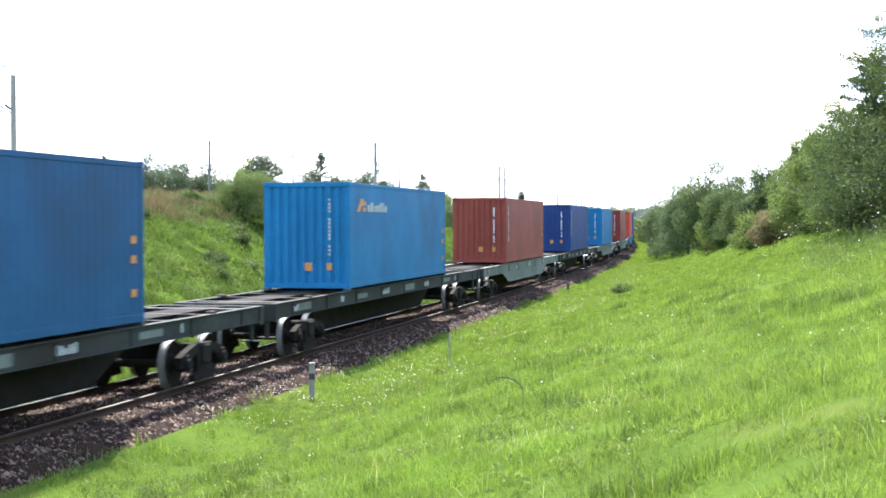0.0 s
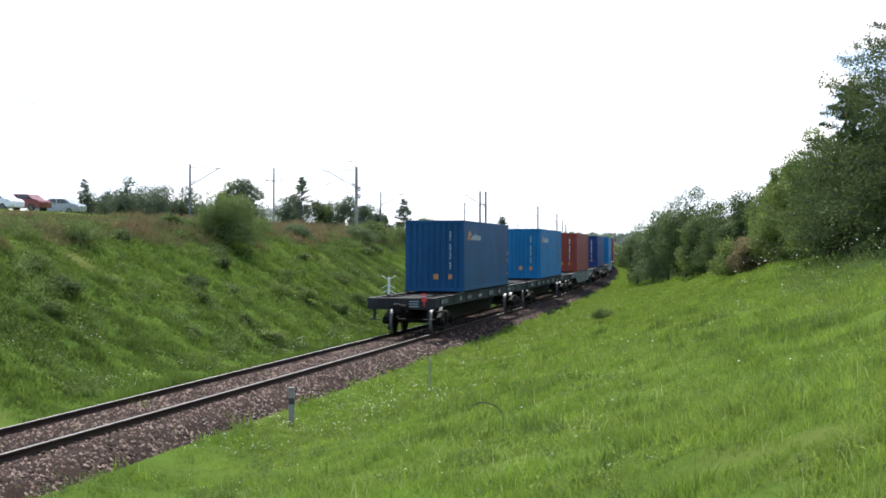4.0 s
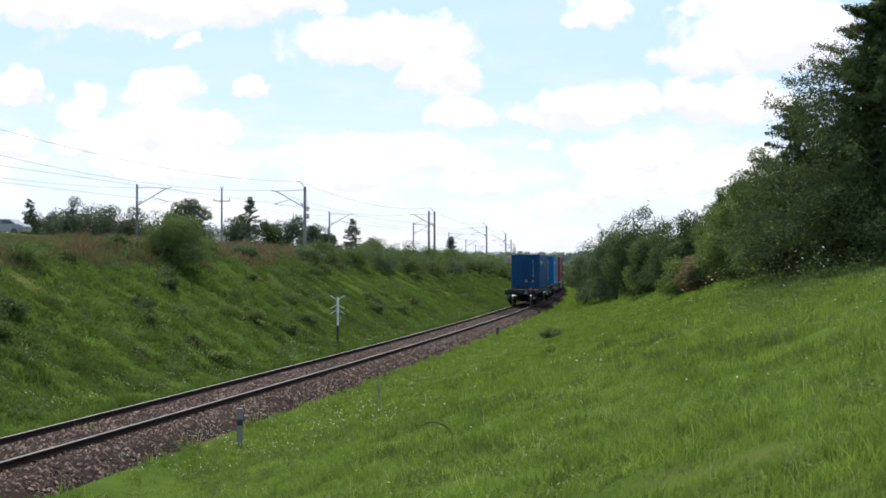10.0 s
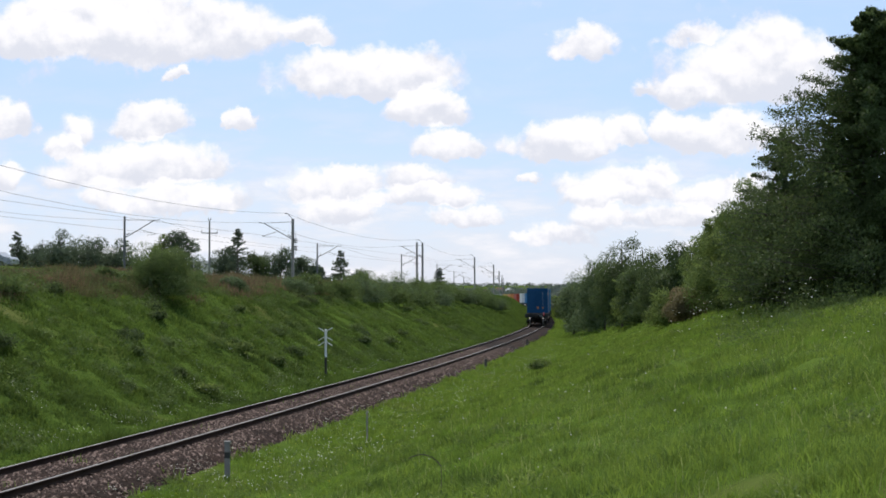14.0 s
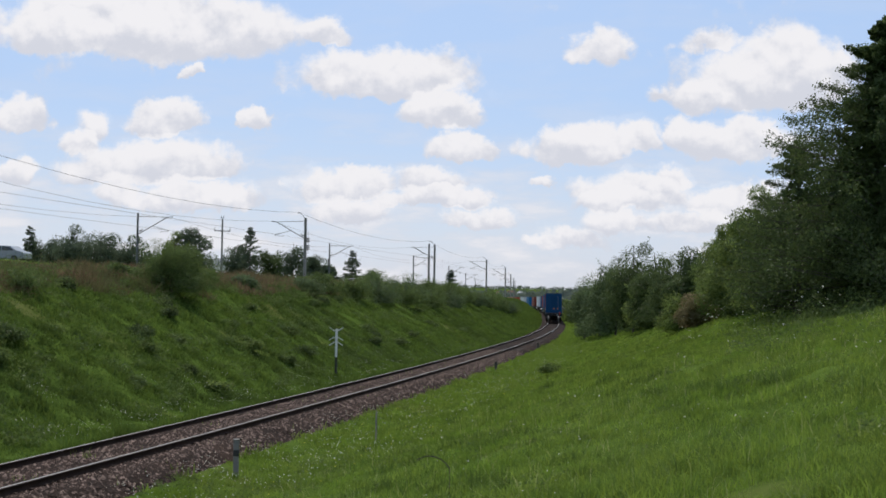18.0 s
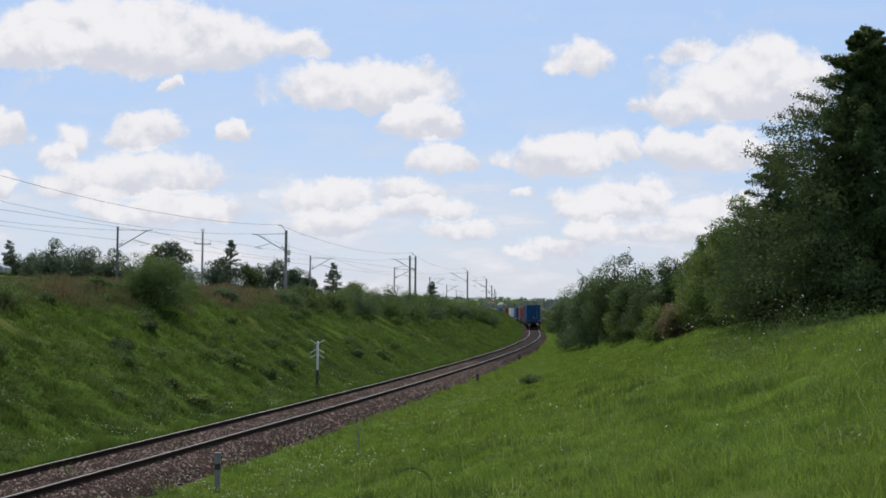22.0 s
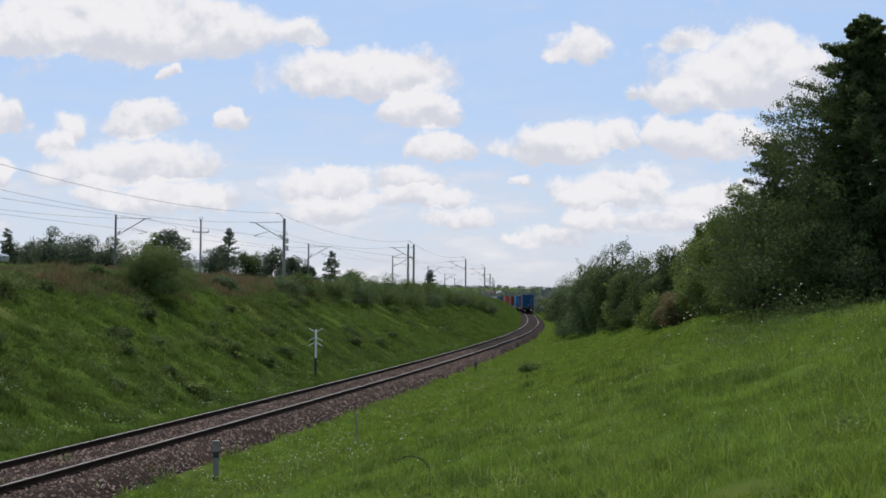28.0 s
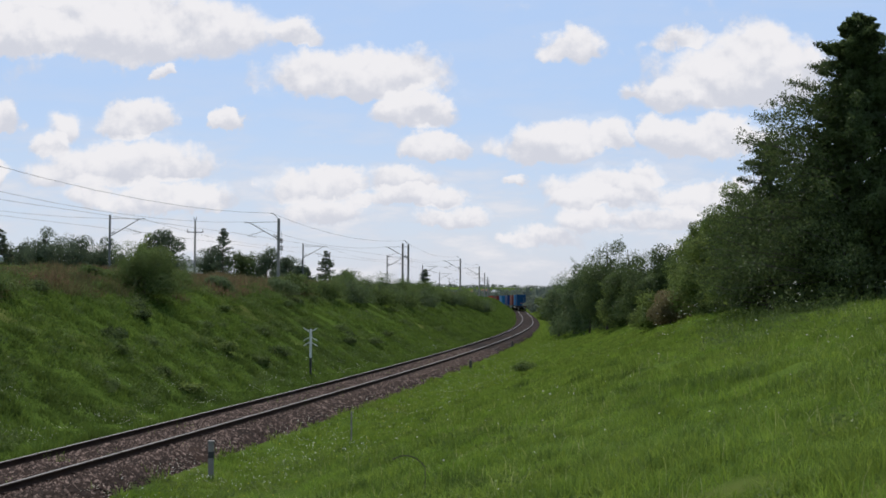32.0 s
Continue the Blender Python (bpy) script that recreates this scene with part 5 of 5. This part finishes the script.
def meadow():
    rng = np.random.RandomState(31)
    # near meadow, blade by blade
    x, y, l = scatter(rng, 440000, 5.5, 30, 1.7, 24)
    keep = l > np.interp(y, [20, 34, 50, 80], [2.0, 2.0, 1.9, 1.75]) + 0.3 * smooth_noise(x / 2.2, y / 2.2, 72)
    x, y, l = x[keep], y[keep], l[keep]
    thin = smooth_noise(x / 2.3, y / 2.3, 41) + 0.8 * smooth_noise(x / 0.7, y / 0.7, 49)
    tall = np.clip(0.105 + 0.003 * (l - 3) + 0.055 * thin, 0.04, 0.3) * rng.uniform(0.55, 1.25, len(x))
    blades("meadow_grass", x, y, tall, 0.004 + 0.0003 * y, M_GRASS, "lush bright green meadow grass on the slope", 51, 0.85)
    x, y, l = scatter(rng, 450000, 27, 150, 1.6, 26)
    keep = l > np.interp(y, [20, 34, 50, 80], [2.0, 2.0, 1.9, 1.75]) + 0.3 * smooth_noise(x / 2.2, y / 2.2, 72)
    x, y, l = x[keep], y[keep], l[keep]
    blades("far_meadow_grass", x, y, (0.15 + 0.06 * smooth_noise(x / 4, y / 4, 42) + 0.05 * smooth_noise(x / 0.8, y / 0.8, 50)) * rng.uniform(0.6, 1.2, len(x)), 0.010 + 0.0007 * y, M_GRASS, "bright green grass further along the slope", 52, 0.5, True)
    x, y, l = scatter(rng, 60000, 150, 420, 1.75, 14)
    blades("verge_grass", x, y, np.full(len(x), 0.28), np.full(len(x), 0.16), M_GRASS, "green grass beside the bend of the track", 53, 0.5, True)
    # taller tussocks with broad darker blades, gathered in drifts
    g = np.random.RandomState(95)
    x, y, l = scatter(g, 1500, 7, 48, 4, 24)
    keep = smooth_noise(x / 4.5, y / 4.5, 96) > 0.25
    x, y = np.repeat(x[keep], 48), np.repeat(y[keep], 48)
    a, d = g.uniform(0, math.tau, len(x)), np.abs(g.normal(0, 0.16, len(x))) + 0.004 * y * g.rand(len(x))
    x, y = x + np.cos(a) * d, y + np.sin(a) * d
    blades("grass_tussocks", x, y, g.uniform(0.10, 0.28, len(x)), 0.005 + 0.00038 * y, M_GRASS_BANK, "tussocks of broader darker grass in the meadow", 97, 0.6)
    x, y, l = scatter(rng, 5000, 8, 40, 4, 26)
    keep = smooth_noise(x / 3, y / 3, 58) > -0.2
    blades("grass_stems", x[keep], y[keep], rng.uniform(0.16, 0.36, keep.sum()), 0.002 + 0.00026 * y[keep], M_STEM, "long pale seeding grass stems in the meadow", 57, 0.7)

    def weeds(name, n, y0, y1, l0, l1, tall, leaf, mat, label, seed, per=46):
        g = np.random.RandomState(seed)
        wx, wy, wl = scatter(g, n, y0, y1, l0, l1)
        keep = smooth_noise(wx / 6, wy / 6, seed + 1) > -0.15
        wx, wy = wx[keep], wy[keep]
        hh = tall * g.uniform(0.5, 1.3, len(wx))
        p = g.normal(size=(len(wx), per, 3)) * np.array([0.42, 0.42, 0.25]) * hh[:, None, None]
        p[..., 2] = np.abs(p[..., 2]) * 1.4 + 0.03
        p += np.stack([wx, wy, land(wx, wy)], 1)[:, None]
        V, F = leaf_cloud(p.reshape(-1, 3), leaf, g)
        tagged(new(name, raw_mesh(name, V, F, [mat])), label, "weeds", kind="stuff")

    weeds("meadow_weeds", 900, 9, 62, 2.6, 22, 0.22, 0.022, M_LEAF, "leafy weeds among the meadow grass", 81)
    weeds("bank_weeds", 2600, 34, 190, -13, -3.5, 0.36, 0.032, M_GRASS_BANK, "leafy weeds and nettles on the opposite bank", 83)
    weeds("bank_tussocks", 520, 34, 170, -13, -3.6, 0.62, 0.045, M_LEAF_BUSH, "dark weedy tussocks on the opposite bank", 85, 110)
    weeds("crest_weeds", 900, 40, 230, -15.5, -10.2, 0.75, 0.04, M_LEAF_BUSH, "rank green weeds among the dry grass of the crest", 91, 90)
    weeds("crest_weeds", 500, 40, 230, -15.5, -10.4, 0.85, 0.03, M_DRY, "brownish seed heads of docks and weeds on the crest", 93, 70)
    weeds("verge_weeds", 330, 11, 34, 1.9, 4.6, 0.20, 0.018, M_LEAF_BUSH, "low dark leafy weeds beside the ballast", 99, 70)
    weeds("hedge_foot", 500, 30, 150, 13.5, 17.5, 0.8, 0.035, M_LEAF_BUSH, "rank growth at the foot of the hedge", 87)
    weeds("hedge_foot", 420, 38, 66, 15.2, 18.5, 0.75, 0.026, M_LEAF_BUSH, "rank growth at the foot of the trees", 89)
    # the opposite bank
    x, y, l = scatter(rng, 350000, 30, 190, -15, -1.25)
    keep = l > -13.5 * np.interp(y, [0, 150, 250], [1, 1, 0.82])
    tuft = 0.17 + 0.11 * smooth_noise(x / 3.0, y / 3.0, 43) + 0.05 * smooth_noise(x, y, 44)
    short = np.interp(-l, [1.25, 2.2, 2.9, 4.6], [0.8, 2.4, 0.6, 1.0])
    blades("bank_grass", x[keep], y[keep], (np.clip(tuft, 0.08, 0.6) * short * rng.uniform(0.6, 1.2, len(x)))[keep], (0.022 + 0.0007 * y)[keep], M_GRASS_BANK, "uneven green grass and weeds on the opposite bank", 54, 0.55, True)
    x, y, l = scatter(rng, 56000, 180, 420, -13, -1.25)
    blades("far_bank_grass", x, y, np.interp(-l, [1.25, 2.2, 3.2], [0.14, 0.42, 0.33]), np.full(len(x), 0.2), M_GRASS_BANK, "green grass on the bank by the bend", 55, 0.5, True)
    # dry tall grass along the crest and on the field
    x, y, l = scatter(rng, 150000, 34, 260, -19, -10.6)
    edge = np.interp(y, [0, 150, 250], [1, 1, 0.82])
    keep = l < -11.6 * edge + 0.9 * smooth_noise(x / 4, y / 4, 46)
    low = np.interp(-x / y, [0.29, 0.31], [1.0, 0.55])[keep]
    blades("dry_grass", x[keep], y[keep], low * (0.56 + 0.2 * smooth_noise(x / 5, y / 5, 45)[keep]) * rng.uniform(0.6, 1.2, keep.sum()), (0.02 + 0.0006 * y)[keep], M_DRY, "tall brownish dry grass along the crest of the bank", 56, 0.3, True)
    # the slope about the viewpoint
    x, y = rng.uniform(-9, 14, 60000), rng.uniform(-14, 7, 60000)
    keep = x - track_x(y) > 2.6
    blades("slope_grass", x[keep], y[keep], rng.uniform(0.12, 0.3, keep.sum()), np.full(keep.sum(), 0.012), M_GRASS, "bright green meadow grass on the near slope", 59, 0.6, True)
    # tufts that have taken root in the ballast
    x, y, l = scatter(rng, 9000, 18, 90, -0.6, 2.6)
    keep = (smooth_noise(x / 1.6, y / 1.6, 73) > 0.80) & (np.abs(np.abs(l) - 0.8) > 0.14)
    x, y, l = x[keep], y[keep], l[keep]
    blades("ballast_grass", x, y, rng.uniform(0.45, 0.68, len(x)) - 0.16 * np.clip(l, 0, 2), np.full(len(x), 0.03), M_GRASS, "small tufts of grass rooted in the ballast", 74, 0.3, True)
    # white heads of yarrow and daisies, and a few yellow ones
    def heads(name, x, y, h, r, mat, label, seed):
        g = np.random.RandomState(seed)
        n = len(x)
        c = np.stack([x, y, land(x, y) + h], 1)
        k = 5
        a = np.arange(k) / k * math.tau
        tilt = g.normal(0, 0.35, (n, 2))
        V = np.stack([c[:, None, 0] + np.cos(a) * r[:, None], c[:, None, 1] + np.sin(a) * r[:, None], c[:, None, 2] + (np.cos(a) * tilt[:, :1] + np.sin(a) * tilt[:, 1:]) * r[:, None]], -1).reshape(-1, 3)
        F = np.arange(n)[:, None] * k + np.arange(k)
        tagged(new(name, raw_mesh(name, V, F, [mat])), label, "flowers", kind="stuff")
    x, y, l = scatter(rng, 11000, 25, 120, 1.9, 6.5)
    keep = smooth_noise(x / 2.5, y / 2.5, 47) > 0.05 + 0.14 * (l - 2)
    heads("white_flowers", x[keep], y[keep], rng.uniform(0.2, 0.42, keep.sum()), rng.uniform(0.006, 0.015, keep.sum()), M_PETAL, "small white wild flowers beside the ballast", 61)
    x, y, l = scatter(rng, 9000, 34, 120, -7.5, -2.6)
    keep = smooth_noise(x / 2.5, y / 2.5, 48) > 0.1 + 0.3 * (-l - 3)
    heads("white_flowers", x[keep], y[keep], rng.uniform(0.2, 0.42, keep.sum()), rng.uniform(0.008, 0.016, keep.sum()), M_PETAL, "small white wild flowers at the foot of the bank", 62)
    x, y, l = scatter(rng, 520, 10, 75, 5, 22)
    heads("meadow_flowers", x, y, rng.uniform(0.2, 0.42, len(x)), rng.uniform(0.006, 0.018, len(x)) * np.interp(y, [10, 25], [0.45, 1]), M_PETAL, "scattered white flower heads in the meadow", 63)
    x, y, l = scatter(rng, 230, 34, 70, 12.0, 18)
    heads("hedge_umbels", x, y, rng.uniform(0.45, 1.1, len(x)), rng.uniform(0.010, 0.026, len(x)), M_PETAL, "white umbels at the foot of the hedge", 65)
    x, y, l = scatter(rng, 260, 22, 90, 2.7, 7)
    heads("yellow_flowers", x, y, rng.uniform(0.2, 0.4, len(x)), rng.uniform(0.006, 0.013, len(x)), M_PETAL_YELLOW, "small yellow flowers in the grass", 64)


meadow()


# ---- far things ----
def motor_car(left, dist, turn, colour, label):
    x, y = polar(left, dist)
    e = thing("car", on_land(x, y, turn), label, "car", "parked cars")
    bm = bmesh.new()
    prism(bm, [(-2.1, 0.30), (-2.15, 0.75), (-1.9, 0.95), (-1.45, 1.0), (-0.85, 1.42), (0.65, 1.45), (1.25, 1.0), (1.95, 0.88), (2.12, 0.65), (2.1, 0.30)], "x", -0.85, 0.85)
    bmesh.ops.bevel(bm, geom=bm.edges[:], offset=0.06, segments=2, affect="EDGES")
    part("body", bm, colour, e, smooth=False)
    for s in (-1, 1):
        for outline in ([(-1.25, 1.02), (-0.80, 1.34), (-0.12, 1.36), (-0.12, 1.02)], [(-0.02, 1.02), (-0.02, 1.36), (0.58, 1.36), (1.05, 1.02)]):
            bm = bmesh.new()
            prism(bm, outline, "x", s * 0.852 - 0.004, s * 0.852 + 0.004)
            part("side_window", bm, M_GLASS, e, "dark side window")
    for s in (-1, 1):
        for yy in (-1.3, 1.3):
            bm = bmesh.new()
            rod(bm, (s * 0.70, yy, 0.31), (s * 0.87, yy, 0.31), 0.31, seg=16)
            wl = part("wheel", bm, M_TYRE, e)
            bm = bmesh.new()
            rod(bm, (s * 0.86, yy, 0.31), (s * 0.88, yy, 0.31), 0.19, seg=12)
            part("rim", bm, M_STEEL, wl)


C_WHITE, C_SILVER, C_RED = (surface(n, a, b, 2.0, 0.3, bump=0) for n, a, b in (("white_car_paint", (0.6, 0.6, 0.6), (0.75, 0.75, 0.75)), ("silver_car_paint", (0.22, 0.235, 0.25), (0.32, 0.34, 0.36)), ("red_car_paint", (0.11, 0.016, 0.016), (0.17, 0.026, 0.024))))
motor_car(19.0, 131, 80, C_SILVER, "silver car parked beyond the bank")
motor_car(20.35, 123, 74, C_RED, "dark red car parked beyond the bank")
motor_car(21.35, 120, 70, C_WHITE, "white car parked beyond the bank")


def house(left, dist, w, d, h, turn, wall, roof):
    x, y = polar(left, dist)
    e = thing("house", on_land(x, y, turn), "distant small house with pitched roof", "house", "distant houses")
    bm = bmesh.new()
    prism(bm, [(-w / 2, -1), (w / 2, -1), (w / 2, h), (0, h + w * 0.42), (-w / 2, h)], "y", -d / 2, d / 2)
    part("wall", bm, wall, e)
    for s in (-1, 1):
        bm = bmesh.new()
        prism(bm, [(s * (w / 2 + 0.4), h - 0.25), (0, h + w * 0.42 + 0.1), (0, h + w * 0.42 + 0.35), (s * (w / 2 + 0.4), h)], "y", -d / 2 - 0.4, d / 2 + 0.4)
        part("roof", bm, roof, e)
    for x0 in (-w * 0.25, w * 0.25):
        bm = bmesh.new()
        box(bm, x0 - 0.5, x0 + 0.5, -d / 2 - 0.03, -d / 2 + 0.03, h * 0.4, h * 0.8)
        part("window", bm, M_GLASS, e)


house(11.15, 300, 6, 8, 2.8, 40, M_PLASTER, M_ROOF_GREY)
rngh = random.Random(8)
for k in range(22):
    house(rngh.uniform(-2.0, 6.5), rngh.uniform(1250, 2100), rngh.uniform(7, 11), rngh.uniform(9, 16), rngh.uniform(3, 6), rngh.uniform(0, 180), M_PLASTER, rngh.choice((M_ROOF, M_ROOF_GREY)))


def far_woods():
    """Belts of wood on the far fields and hills, as clumps of big leaves greyed with painted haze."""
    rng = np.random.RandomState(77)
    V, F, base = [], [], 0
    for left0, left1, dist, h, n in ((-14, 22, 3300, 8, 1100), (-14, 22, 2300, 8, 1100), (-9, 16, 1600, 8, 900), (-8, 8, 1000, 6.5, 520), (-6, 1.5, 620, 4.5, 130), (-5.8, -2.4, 420, 6.5, 70)):
        for _ in range(n):
            a, d = radians(rng.uniform(left0, left1)), dist * rng.uniform(0.86, 1.12)
            x, y = -d * math.sin(a), d * math.cos(a)
            hh = h * rng.uniform(0.5, 1.1)
            m = 40
            p = rng.normal(size=(m, 3))
            p /= np.linalg.norm(p, axis=1)[:, None]
            p = p * rng.uniform(0.4, 1.0, (m, 1)) * np.array([hh * 0.75, hh * 0.75, hh * 0.5]) + np.array([x, y, float(land(x, y)) + hh * 0.5])
            v, f = leaf_cloud(p, hh * 0.2, rng)
            V.append(v), F.append(f + base)
            base += len(v)
    tagged(new("far_woods", raw_mesh("far_woods", np.concatenate(V), np.concatenate(F), [M_LEAF_HILL_HAZE])), "belts of woodland on far hills, haze painted into their leaf colour", "woods", kind="stuff")


far_woods()

motions()
